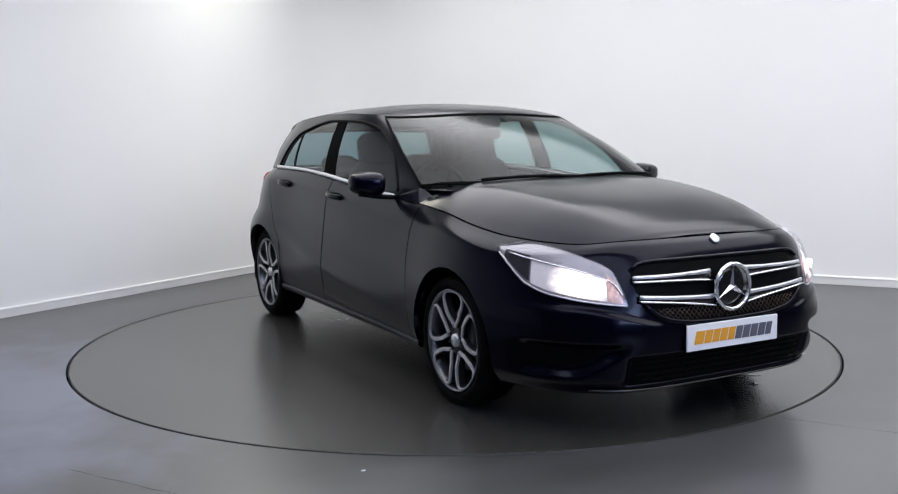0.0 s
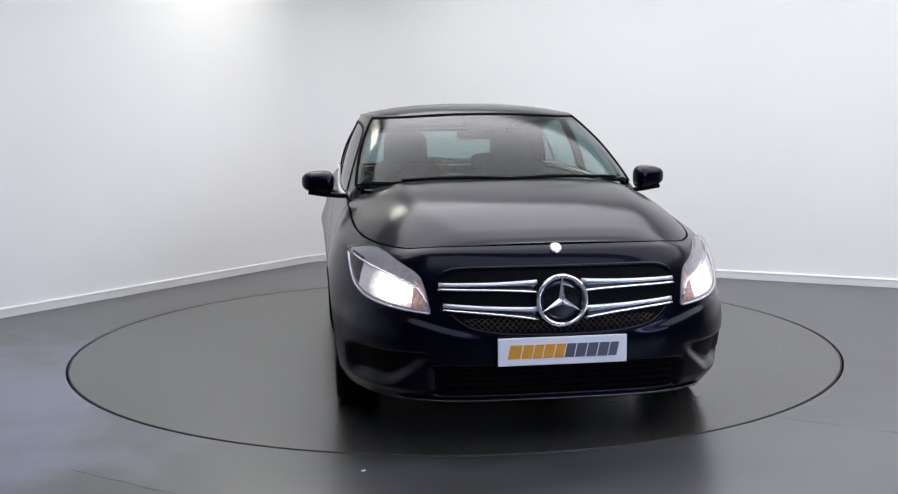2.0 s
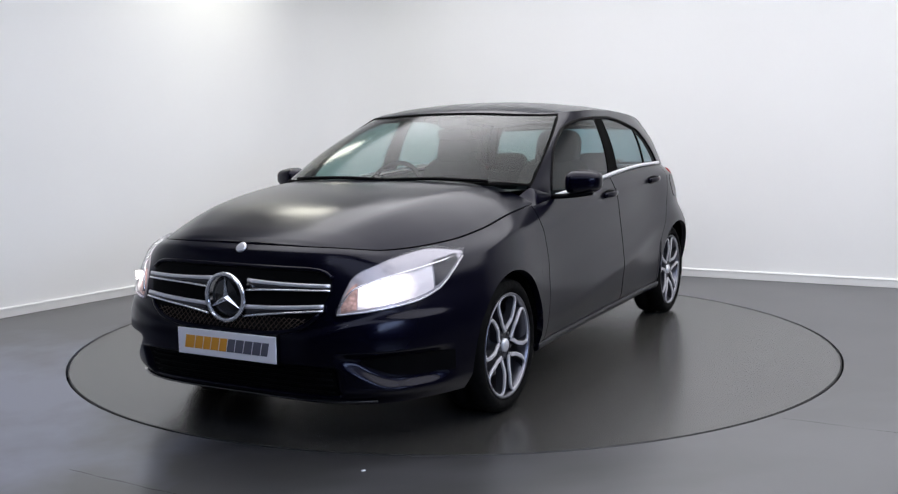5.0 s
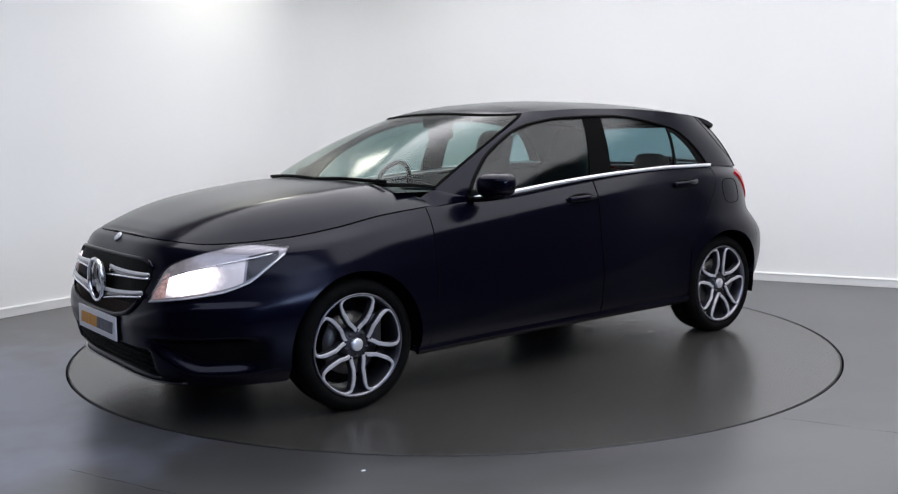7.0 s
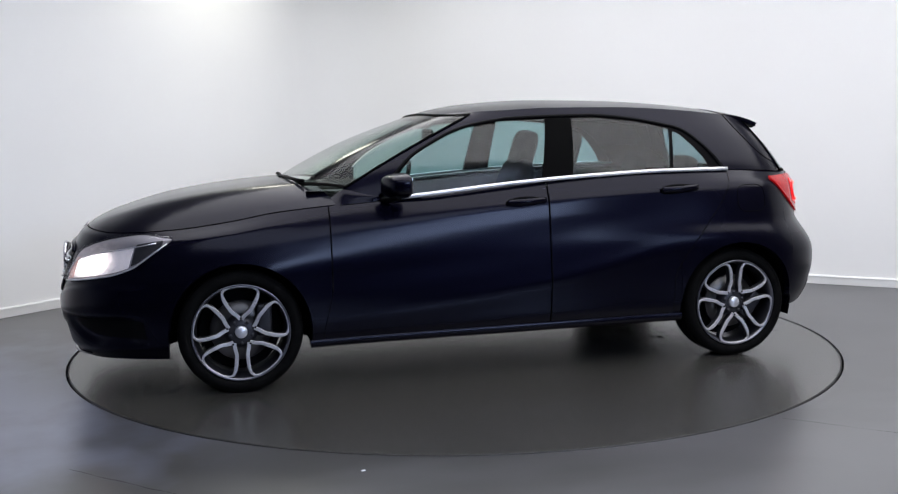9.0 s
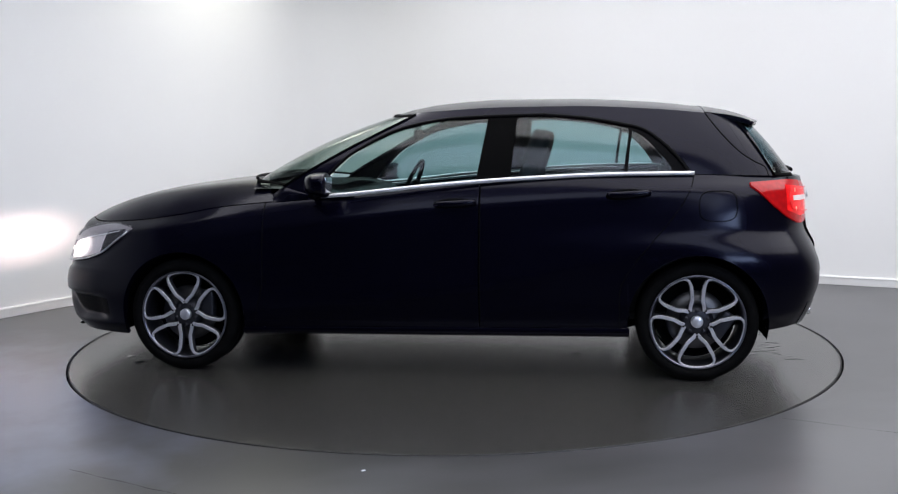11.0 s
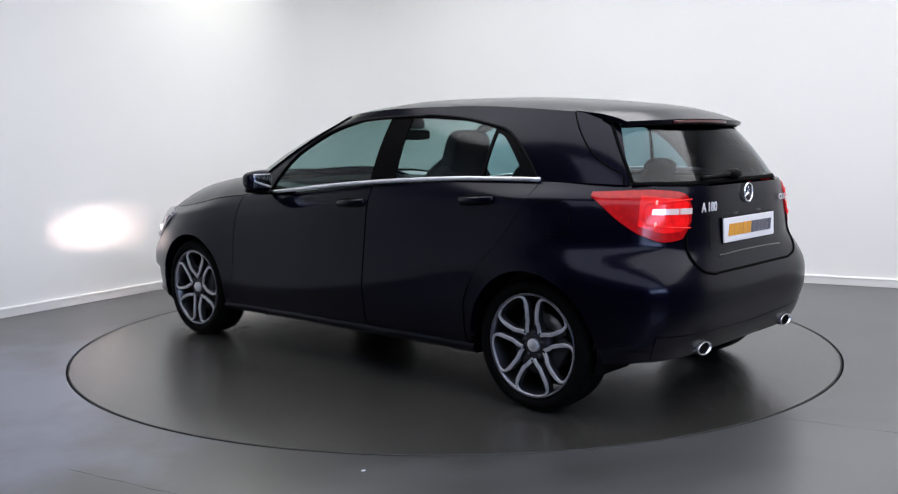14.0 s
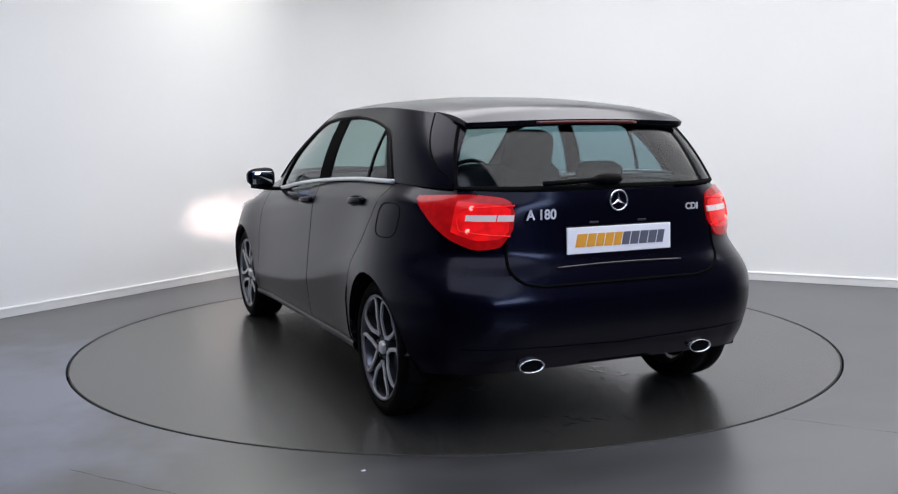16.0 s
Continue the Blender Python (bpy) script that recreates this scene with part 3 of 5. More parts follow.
def build_panels(car):
    gap = 0.0022
    for side in (1, -1):
        # wings and rear quarters round the arches
        def front_arch(s, t):
            x = WHEEL_X + ARCH_R * math.cos(math.pi * (1 - s)) * 1.0
            v0 = body_v(x, arch_z(x, WHEEL_X))
            v = lerp(v0, 0.995, t)
            return body(body_c(x, v), v)

        def rear_arch(s, t):
            x = -WHEEL_X + ARCH_R * math.cos(math.pi * (1 - s))
            v0 = body_v(x, arch_z(x, -WHEEL_X))
            v = lerp(v0, 0.995, t)
            return body(body_c(x, v), v)

        def wing_tail(s, t):
            v = t * 0.995
            x = lerp(0.905, WHEEL_X - ARCH_R, s)
            return body(body_c(x, v), v)

        wing = part("front_wing", sheet(front_arch, 40, 22, outward, 0.03, 0, 0, side), M_PAINT, car)
        part("wing_panel", sheet(wing_tail, 4, 26, outward, 0.02, 0, 0, side), M_PAINT, wing)
        quarter = part("rear_quarter", sheet(rear_arch, 40, 22, outward, 0.03, 0, 0, side), M_PAINT, car)

        def door_front(s, t):
            v = lerp(0.055, 0.992, t)
            x = lerp(-0.252, 0.90 + 0.05 * smooth((0.45 - v) / 0.4), s)
            return body(body_c(x, v), v)

        def door_rear(s, t):
            v = lerp(0.055, 0.992, t)
            z = lerp(z_low(-1.0), z_belt(-1.0), v)
            back = lerp(-0.965, -1.335, smooth((z - 0.45) / 0.62) ** 0.85) if z > 0.45 else -0.965
            x = lerp(back, -0.258, s)
            return body(body_c(x, v), v)

        def quarter_fill(s, t):
            v = lerp(0.055, 0.995, t)
            z = lerp(z_low(-1.0), z_belt(-1.0), v)
            back = lerp(-0.965, -1.335, smooth((z - 0.45) / 0.62) ** 0.85) if z > 0.45 else -0.965
            d = ARCH_R ** 2 - (max(z, WHEEL_Z) - WHEEL_Z) ** 2
            edge = -WHEEL_X + (math.sqrt(d) if d > 0 else 0.0) if z < 0.66 else -1.40
            edge = min(edge, back - 0.003)
            x = lerp(edge, back - 0.003, s)
            p = body(body_c(x, v), v)
            return Vector((p.x, p.y - 0.004, p.z))

        for nm, fn, nu in (("front_door", door_front, 34), ("rear_door", door_rear, 30)):
            d = part(nm, sheet(fn, nu, 34, outward, 0.02, gap, 0, side), M_PAINT, car)
            hx = -0.13 if nm == "front_door" else -1.01
            hz = 0.895 if nm == "front_door" else 0.94
            build_handle(d, hx, hz, side)
        for edge in ([door_rear(0, i / 30) for i in range(31)], [door_rear(1, i / 30) for i in range(31)], [door_front(1, i / 30) for i in range(31)]):
            bm = bmesh.new()
            sweep(bm, [Vector((p.x, (p.y - 0.001) * side, p.z)) for p in edge], round_section(0.0028, 0.002, 6), up=(0, side, 0))
            part("door_gap", bm, M_SEAM, car, "dark gap at the door's edge")
        part("quarter_panel", sheet(quarter_fill, 6, 30, outward, 0.0, 0, 0, side), M_PAINT, quarter)

        def sill(s, t):
            v = lerp(0.0, 0.052, t)
            x = lerp(-WHEEL_X + ARCH_R - 0.01, WHEEL_X - ARCH_R + 0.01, s)
            p = body(body_c(x, v), v)
            return Vector((p.x, p.y + 0.012 * math.sin(math.pi * t), p.z))

        part("side_skirt", sheet(sill, 40, 5, outward, 0.05, 0, 0.004, side), M_PAINT, car)

    # bumpers, bonnet, tailgate: right across the car
    def end_share(x, v):
        n = blunt(v, x > 0)
        return (1 - abs(body_c(x, v)) ** n) ** (1 / n)

    def spread(s, e):
        k = 2 * s - 1
        return math.copysign(1 - (1 - abs(k)) ** 1.35, k) * e

    def nose(s, t):
        share = spread(s, 1.0)
        v = lerp(0.0, 0.995, t)
        return body_s(share * end_share(WHEEL_X + ARCH_R, v), v, True)

    def tail(s, t):
        share = spread(s, 1.0)
        v = lerp(0.0, 0.545, t)
        return body_s(share * end_share(-WHEEL_X - ARCH_R, v), v, False)

    def hips(s, t, sg=1):
        v = lerp(0.545, 0.998, t)
        e = end_share(-WHEEL_X - ARCH_R, v)
        inner = lerp(0.57, 0.74, smooth((v - 0.90) / 0.08))
        return body_s(lerp(inner, e, 1 - (1 - s) ** 1.2), v, False)

    def gate(s, t):
        v = lerp(0.475, 0.998, t)
        inner = lerp(0.568, 0.738, smooth((v - 0.90) / 0.08)) * (0.74 + 0.26 * math.sqrt(1 - (1 - min(1.0, (v - 0.475) / 0.13)) ** 2))
        p = body_s((2 * s - 1) * inner, v, False)
        return Vector((p.x - 0.003, p.y, p.z))

    part("front_bumper", sheet(nose, 210, 120, outward, 0.02, 0.0, 0), M_PAINT, car)
    part("rear_bumper", sheet(tail, 80, 26, outward, 0.02, 0.0, 0), M_PAINT, car)
    for side in (1, -1):
        part("rear_corner", sheet(hips, 22, 22, outward, 0.015, 0, 0, side), M_PAINT, car)
    tailgate = part("tailgate", sheet(gate, 60, 34, lambda p: (-1, 0, 0), 0.02, gap, 0), M_PAINT, car)

    # dark gap along the sides and foot of the tailgate
    bm = bmesh.new()
    rim = [gate(0, 0.62 * (1 - i / 16)) for i in range(17)] + [gate(i / 30, 0) for i in range(1, 30)] + [gate(1, 0.62 * i / 16) for i in range(17)]
    sweep(bm, rim, round_section(0.006, 0.007, 8), up=(-1, 0, 0))
    part("tailgate_gap", bm, M_SEAM, tailgate, "dark gap round the tailgate")

    def bonnet(s, t):
        share = 2 * t - 1
        e = 1 - (1 - s) ** 1.0
        x0 = 1.036 - 0.180 * abs(share) ** 2.2
        k = lerp(0, 1, e)
        c = lerp(body_c(x0, 1), 0.9995, 1 - (1 - k) ** 1.9)
        p = body(c, 1.0)
        return Vector((p.x, p.y * share * 0.992, bonnet_z(p.x, share) + 0.001))

    part("bonnet", sheet(bonnet, 54, 40, lambda p: (0.2, 0, 1), 0.02, 0.0008, 0), M_PAINT, car)

    def cowl(s, t):
        share = (2 * t - 1) * 0.62
        x = lerp(0.55, 1.05 - 0.155 * abs(share) ** 3, s)
        p = body(body_c(x, 0.99), 0.99)
        return Vector((x, p.y * share, bonnet_z(x, share) - 0.040))

    part("cowl_panel", sheet(cowl, 12, 30, lambda p: (0, 0, 1), 0.0), M_BLACK, car)

    for side in (1, -1):
        def corner(s, t):
            x = lerp(0.42, 0.965, s)
            a = body(body_c(x, 0.995), 0.995)
            b = house(house_c(min(x, 0.875), 0.0), 0.0)
            p = a.lerp(b, t)
            z = p.z + 0.008 * math.sin(math.pi * t)
            under = bonnet_z(x, min(1.0, p.y / max(a.y, 0.1))) - 0.012
            return Vector((x, p.y, lerp(z, under, smooth((x - 0.80) / 0.10))))
        part("wing_corner", sheet(corner, 18, 6, lambda p: (0, p.y * 0.3, 1), 0.0, 0, 0, side), M_PAINT, car)

    def roof(s, t):
        k = 2 * s - 1
        c = math.copysign(1 - (1 - abs(k)) ** 1.8, k) * 0.9995
        p = house(c, 1.0)
        y = p.y * (2 * t - 1)
        return Vector((p.x, y, roof_z(p.x, y)))

    part("roof", sheet(roof, 56, 32, lambda p: (0, 0, 1), 0.015, 0.001, 0), M_PAINT, car)
    return tailgate


def build_handle(door, hx, hz, side):
    v = body_v(hx, hz)
    p = body(body_c(hx, v), v)
    y = p.y * side
    bm = bmesh.new()
    path = []
    for i in range(13):
        k = i / 12
        path.append(Vector((hx - 0.105 + 0.21 * k, y + side * (0.006 + 0.026 * math.sin(math.pi * k)), hz + 0.012 * k * -1 + 0.012)))
    sweep(bm, path, round_section(0.010, 0.016, 10))
    h = part("door_handle", bm, M_PAINT, door, "body-coloured pull handle")
    bm = bmesh.new()
    bmesh.ops.create_uvsphere(bm, u_segments=20, v_segments=10, radius=1.0)
    bmesh.ops.transform(bm, matrix=pose(hx, y, hz - 0.004) @ Matrix.Diagonal((0.115, 0.005, 0.036, 1)), verts=bm.verts)
    part("handle_recess", bm, M_BLACK, h, "dark recess behind the handle")


def build_glasshouse(car):
    v0 = 0.045

    def screen(s, t):
        share = (2 * s - 1) * 0.905
        return house_s(share, lerp(0.02, 0.955, t), True)

    def screen_top(s, t):
        share = (2 * s - 1) * 0.905
        return house_s(share, lerp(0.96, 1.0, t), True)

    def rear_screen(s, t):
        share = (2 * s - 1) * lerp(0.85, 0.80, t)
        return house_s(share, lerp(0.02, 0.90, t), False)

    def rear_top(s, t):
        return house_s((2 * s - 1) * 0.90, lerp(0.90, 1.0, t), False)

    ahead, behind = (lambda p: (1, 0, 0.6)), (lambda p: (-1, 0, 0.3))
    part("windscreen", sheet(screen, 40, 18, ahead, 0), M_SCREEN, car, "slightly green tinted windscreen")
    part("roof_front_edge", sheet(screen_top, 40, 3, ahead, 0.01), M_PAINT, car)
    part("rear_window", sheet(rear_screen, 40, 16, behind, 0), M_REARGLASS, car, "tinted rear window")
    part("rear_header", sheet(rear_top, 30, 3, behind, 0.01), M_BLACK, car)
    # dark frits round the two screens
    for nm, front, e, t1, wd in (("windscreen_seal", True, 0.905, 0.955, 0.012), ("rear_window_seal", False, 0.835, 0.9, 0.012)):
        bm = bmesh.new()
        path = [house_s(-e, lerp(t1, 0.02, i / 14), front) for i in range(15)]
        path += [house_s(lerp(-e, e, i / 30), 0.02, front) for i in range(1, 30)]
        path += [house_s(e, lerp(0.02, t1, i / 14), front) for i in range(15)]
        path += [house_s(lerp(e, -e, i / 30), t1, front) for i in range(1, 30)]
        sweep(bm, path, round_section(wd, wd * 0.3 + 0.001, 8), closed=True, up=(1 if front else -1, 0, 0.7))
        part(nm, bm, M_SEAM, car)
    for side in (1, -1):
        def wall(fa, fb, va, vb, nu, nv, name, mat, depth=0.02, label="", lift=0.0, gap=0.0):
            def fn(s, t):
                v = lerp(va, vb, t)
                return house(lerp(fa(v), fb(v), s), v)
            return part(name, sheet(fn, nu, nv, outward, depth, gap, lift, side), mat, car, label)

        xb0, xb1, xq = -0.231, -0.409, -0.985
        c_b0, c_b1, c_q = (lambda v: house_c(xb0 - 0.068 * v, v)), (lambda v: house_c(xb1 - 0.037 * v, v)), (lambda v: house_c(xq - 0.045 * v, v))
        s_ws = (1 - 0.905 ** NG) ** (1 / NG)
        s_rg = -(1 - 0.89 ** NG) ** (1 / NG)
        front = lambda v: dlo_front(v)
        rear = lambda v: dlo_rear(v)
        wall(front, lambda v: s_ws, 0.0, DLO_TOP, 12, 26, "a_pillar", M_PAINT)
        wall(lambda v: rear(DLO_TOP), lambda v: s_ws, DLO_TOP, 1.0, 44, 4, "roof_rail", M_PAINT)
        wall(lambda v: s_rg, rear, 0.0, DLO_TOP, 30, 26, "c_pillar", M_PAINT)
        wall(lambda v: s_rg, lambda v: rear(DLO_TOP), DLO_TOP, 1.0, 30, 4, "rear_roof_rail", M_PAINT)
        wall(c_b0, lambda v: max(front(v) - 0.016, c_b0(v) + 0.01), v0, DLO_TOP - 0.03, 26, 18, "front_side_window", M_WINDOW, 0.0, "tinted side window", -0.006)
        wall(lambda v: max(c_q(v), rear(v) + 0.02), c_b1, v0, DLO_TOP - 0.03, 24, 22, "rear_side_window", M_WINDOW, 0.0, "tinted side window", -0.006)
        wall(lambda v: rear(v), lambda v: max(rear(v) + 0.062, c_q(v)) if v > 0.655 else rear(v) + 0.062, v0, 0.78, 6, 24, "quarter_frame", M_BLACK, 0.006, "black frame of the quarter window", -0.004)
        wall(lambda v: min(rear(v) + 0.060, c_q(v) - 0.012), lambda v: c_q(v) - 0.010, v0, 0.66, 12, 16, "quarter_window", M_WINDOW, 0.0, "tinted quarter window", -0.006)
        wall(c_b1, c_b0, 0.03, DLO_TOP, 6, 12, "b_pillar", M_SEAM, 0.01, "black pillar trim", -0.002)
        wall(lambda v: c_q(v) - 0.012, lambda v: c_q(v) + 0.002, v0, 0.70, 2, 8, "window_divider", M_BLACK, 0.01, "", -0.001)
        # black seal round the whole side opening
        bm = bmesh.new()
        path = [house(front(lerp(0.04, DLO_TOP, i / 24)) - 0.006, lerp(0.04, DLO_TOP - 0.01, i / 24)) for i in range(25)]
        path += [house(lerp(front(DLO_TOP), rear(DLO_TOP), i / 12), DLO_TOP - 0.012) for i in range(1, 12)]
        path += [house(rear(lerp(DLO_TOP, 0.04, i / 30)) + 0.010, lerp(DLO_TOP - 0.01, 0.04, i / 30)) for i in range(31)]
        path = [Vector((p.x, p.y * side, p.z)) for p in path]
        sweep(bm, path, round_section(0.009, 0.006, 8), up=(0, side, 0.3))
        part("window_seal", bm, M_BLACK, car)
        # bright strip along the belt
        bm = bmesh.new()
        path = []
        for i in range(40):
            x = lerp(0.60, -1.335, i / 39)
            p = house(house_c(x, 0.0), 0.0)
            path.append(Vector((p.x, (p.y + 0.006) * side, z_belt(x) + 0.006)))
        sweep(bm, path, [(-0.006, -0.010), (0.005, -0.010), (0.008, 0.0), (0.005, 0.010), (-0.006, 0.010)] if side > 0 else [(0.006, -0.010), (-0.005, -0.010), (-0.008, 0.0), (-0.005, 0.010), (0.006, 0.010)])
        part("belt_strip", bm, M_STRIP, car, "polished bright window strip")

    # roof spoiler over the rear window

    def blade(s, t):
        share = 2 * s - 1
        y = share * lerp(0.592, 0.560, t)
        back = -1.720 + 0.07 * abs(share) ** 3
        x = lerp(-1.42 + 0.02 * abs(share), back, t)
        return Vector((x, y, roof_z(max(x, -1.60), y) + 0.004 - 0.40 * max(0.0, -1.60 - x)))

    part("roof_spoiler", sheet(blade, 40, 14, lambda p: (0, 0, 1), 0.022), M_PAINT, car)
    sp = lambda s, t: blade(s, lerp(0.45, 0.985, t)) - Vector((0, 0, 0.030 - 0.008 * t))
    part("spoiler_underside", sheet(sp, 40, 6, lambda p: (0, 0, -1), 0), M_BLACK, car)
    bm = bmesh.new()
    path = [blade(lerp(0.27, 0.73, i / 20), 0.985) + Vector((-0.002, 0, -0.014)) for i in range(21)]
    sweep(bm, path, round_section(0.004, 0.008, 8))
    part("high_brake_light", bm, M_REDDARK, car, "dark red high brake light strip")
    gap_c = curve([(0.0, -0.876), (0.14, -0.883), (0.20, -0.858), (0.39, -0.813), (0.73, -0.774), (1.0, -0.753)])
    for side in (1, -1):
        def fin(s, t):
            return house_s(lerp(lerp(0.85, 0.79, t), 0.895, s), t, False) + Vector((-0.0015, 0, 0))
        part("tailgate_frame", sheet(fin, 8, 18, lambda p: (-1, p.y * 0.6, 0.3), 0.014, 0, 0, side), M_PAINT, car)
        bm = bmesh.new()
        path = [house(gap_c(i / 30), i / 30) for i in range(31)]
        sweep(bm, [Vector((p.x, p.y * side, p.z)) for p in path], round_section(0.004, 0.003, 6), up=(-0.4, side, 0.3))
        part("pillar_gap", bm, M_SEAM, car, "dark gap between pillar and tailgate")

    def filler(s, t):
        a = blade(s, 0.93) - Vector((0, 0, 0.026))
        b = house_s((2 * s - 1) * 0.80, 0.83, False)
        return a.lerp(b, t) + Vector((0.0, 0, -0.012 * math.sin(math.pi * t)))
    part("spoiler_filler", sheet(filler, 40, 5, behind, 0), M_BLACK, car, "black underside of the spoiler")


def skin(share, z, front=True, lift=0.0):
    """The point of the nose or tail at that share of the half width and that height."""
    v = 0.5
    for _ in range(8):
        p = body_s(share, v, front)
        v = max(0.0, min(0.992, body_v(p.x, z)))
    p = body_s(share, v, front)
    if lift:
        q = body_s(share + 0.004, v, front) - body_s(share - 0.004, v, front)
        n = Vector((q.y, -q.x, 0)).normalized()
        if n.x * (1 if front else -1) < 0 and abs(n.x) > 0.05:
            n = -n
        p = p + n * lift
    return p


def overlay(low, high, a, b, nu, nv, front, lift, depth, side=1):
    def fn(s, t):
        k = lerp(a, b, s)
        return skin(k, lerp(low(k), high(k), t), front)
    return sheet(fn, nu, nv, (lambda p: (1, p.y * 0.8, 0)) if front else (lambda p: (-1, p.y * 0.8, 0)), depth, 0, lift, side)


def build_headlights(car):
    top = curve([(0.575, 0.566), (0.600, 0.632), (0.635, 0.692), (0.70, 0.727), (0.80, 0.764), (0.87, 0.780), (0.918, 0.764)])
    low = curve([(0.575, 0.553), (0.70, 0.566), (0.82, 0.590), (0.87, 0.628), (0.90, 0.700), (0.918, 0.755)])
    for side in (1, -1):
        lamp = part("headlight", overlay(low, top, 0.575, 0.918, 34, 14, True, 0.004, 0.012, side), M_REFLECTOR, car, "lit headlight with a silver reflector")
        g_low = lambda k: lerp(low(k), top(k), 0.07)
        g_top = lambda k: lerp(low(k), top(k), 0.66)
        part("glowing_reflector", overlay(g_low, g_top, 0.655, 0.862, 24, 10, True, 0.008, 0.006, side), M_GLOW, lamp, "white glowing low beam")
        part("indicator_reflector", overlay(g_low, lambda k: lerp(low(k), top(k), 0.78), 0.592, 0.652, 6, 8, True, 0.007, 0.006, side), M_LAMPROSE, lamp, "clear pinkish indicator reflector")
        part("dark_bowl", overlay(lambda k: lerp(low(k), top(k), 0.10), lambda k: lerp(low(k), top(k), 0.74), 0.866, 0.908, 8, 6, True, 0.007, 0.004, side), M_ALLOYDARK, lamp, "dark outer lamp bowl")
        bm = bmesh.new()
        path = [skin(lerp(0.585, 0.90, i / 24), lerp(low(lerp(0.585, 0.90, i / 24)), top(lerp(0.585, 0.90, i / 24)), 0.68), True, 0.012) for i in range(25)]
        sweep(bm, [Vector((p.x, p.y * side, p.z)) for p in path], round_section(0.005, 0.004, 6))
        part("lamp_rib", bm, M_CHROME, lamp, "bright rib across the lamp")
        bm = bmesh.new()
        path = [skin(lerp(0.577, 0.915, i / 24), low(lerp(0.577, 0.915, i / 24)) + 0.002, True, 0.012) for i in range(25)]
        sweep(bm, [Vector((p.x, p.y * side, p.z)) for p in path], round_section(0.004, 0.004, 6))
        part("lamp_edge", bm, M_SATIN, lamp)
        lens = part("lens", overlay(low, top, 0.573, 0.920, 34, 14, True, 0.020, 0.016, side), M_LENS, lamp, "clear lamp cover")
        lens.visible_shadow = False
        # the burner: a cluster of short dark tubes with bright ends
        beam = bmesh.new()
        tube = bmesh.new()
        c = skin(0.73, 0.640, True, 0.012)
        for k in range(14):
            # most shine level ahead, the last two down on the floor in front
            col, row, tilt = (k % 3 - 1, k // 3 - 1.5, 94) if k < 12 else (k * 2 - 25, -2.6, 122)
            m = pose(c.x - 0.002, c.y * side + col * 0.0125, c.z + row * 0.0058, 0, tilt, 0)
            beam.faces.new([beam.verts.new(m @ Vector((a * 0.0020, b * 0.005, 0))) for a, b in ((-1, -1), (1, -1), (1, 1), (-1, 1))])
            tube.faces.new([tube.verts.new(m @ Vector((a * 0.0026, b * 0.0056, -0.003))) for a, b in ((-1, -1), (1, -1), (1, 1), (-1, 1))])
            rows = [[m @ Vector((a * (0.0020 + w), b * (0.005 + w), h)) for h, w in ((-0.003, 0.0006), (0.020, 0.0006), (0.020, 0.0002), (-0.003, 0.0002))] for a, b in ((-1, -1), (1, -1), (1, 1), (-1, 1))]
            grid(tube, rows, close_u=True, close_v=True)
        part("burner", beam, M_BEAM, lamp, "bright burner")
        bmesh.ops.recalc_face_normals(tube, faces=tube.faces)
        part("burner_tube", tube, M_GLOW, lamp)


def build_tail_lights(car):
    top = curve([(0.545, 0.930), (0.575, 0.972), (0.64, 0.992), (0.76, 1.000), (0.885, 0.992)])
    low = curve([(0.545, 0.865), (0.60, 0.792), (0.68, 0.782), (0.76, 0.812), (0.82, 0.868), (0.885, 0.978)])
    for side in (1, -1):
        lamp = part("tail_light", overlay(low, top, 0.545, 0.885, 32, 14, False, 0.010, 0.014, side), M_RED, car, "lit red tail light")
        core_low, core_top = (lambda k: lerp(low(k), top(k), 0.18)), (lambda k: lerp(low(k), top(k), 0.86))
        part("inner_red_lamp", overlay(core_low, core_top, 0.565, 0.775, 18, 10, False, 0.0125, 0.004, side), M_REDGLOW, lamp, "bright red lamp core")
        for k0, k1 in ((0.549, 0.618), (0.623, 0.735)):
            part("white_lens", overlay(lambda k: 0.897 + 0.05 * max(0.0, k - 0.70), lambda k: 0.922, k0, k1, 10, 3, False, 0.016, 0.006, side), M_WHITELENS, lamp, "clear reversing lamp strip")
        bm = bmesh.new()
        path = [skin(lerp(0.556, 0.75, i / 16), 0.840 + 0.02 * (i / 16) ** 2, False, 0.016) for i in range(17)]
        path += [skin(0.75 + 0.012 * math.sin(math.pi * i / 8), lerp(0.860, 0.952, i / 8), False, 0.016) for i in range(1, 9)]
        path += [skin(lerp(0.75, 0.556, i / 16), 0.952 + 0.010 * (i / 16), False, 0.016) for i in range(1, 17)]
        sweep(bm, [Vector((p.x, p.y * side, p.z)) for p in path], round_section(0.003, 0.003, 6))
        part("lamp_ring", bm, M_REDGLOW, lamp, "bright ring round the lamp core")
        for z in (0.86, 0.952):
            p = skin(0.72, z, False, 0.014)
            bm = bmesh.new()
            bmesh.ops.create_uvsphere(bm, u_segments=16, v_segments=8, radius=0.013)
            bmesh.ops.transform(bm, matrix=pose(p.x, p.y * side, p.z) @ Matrix.Diagonal((0.2, 1, 0.8, 1)), verts=bm.verts)
            part("bulb_dome", bm, M_BULB, lamp)


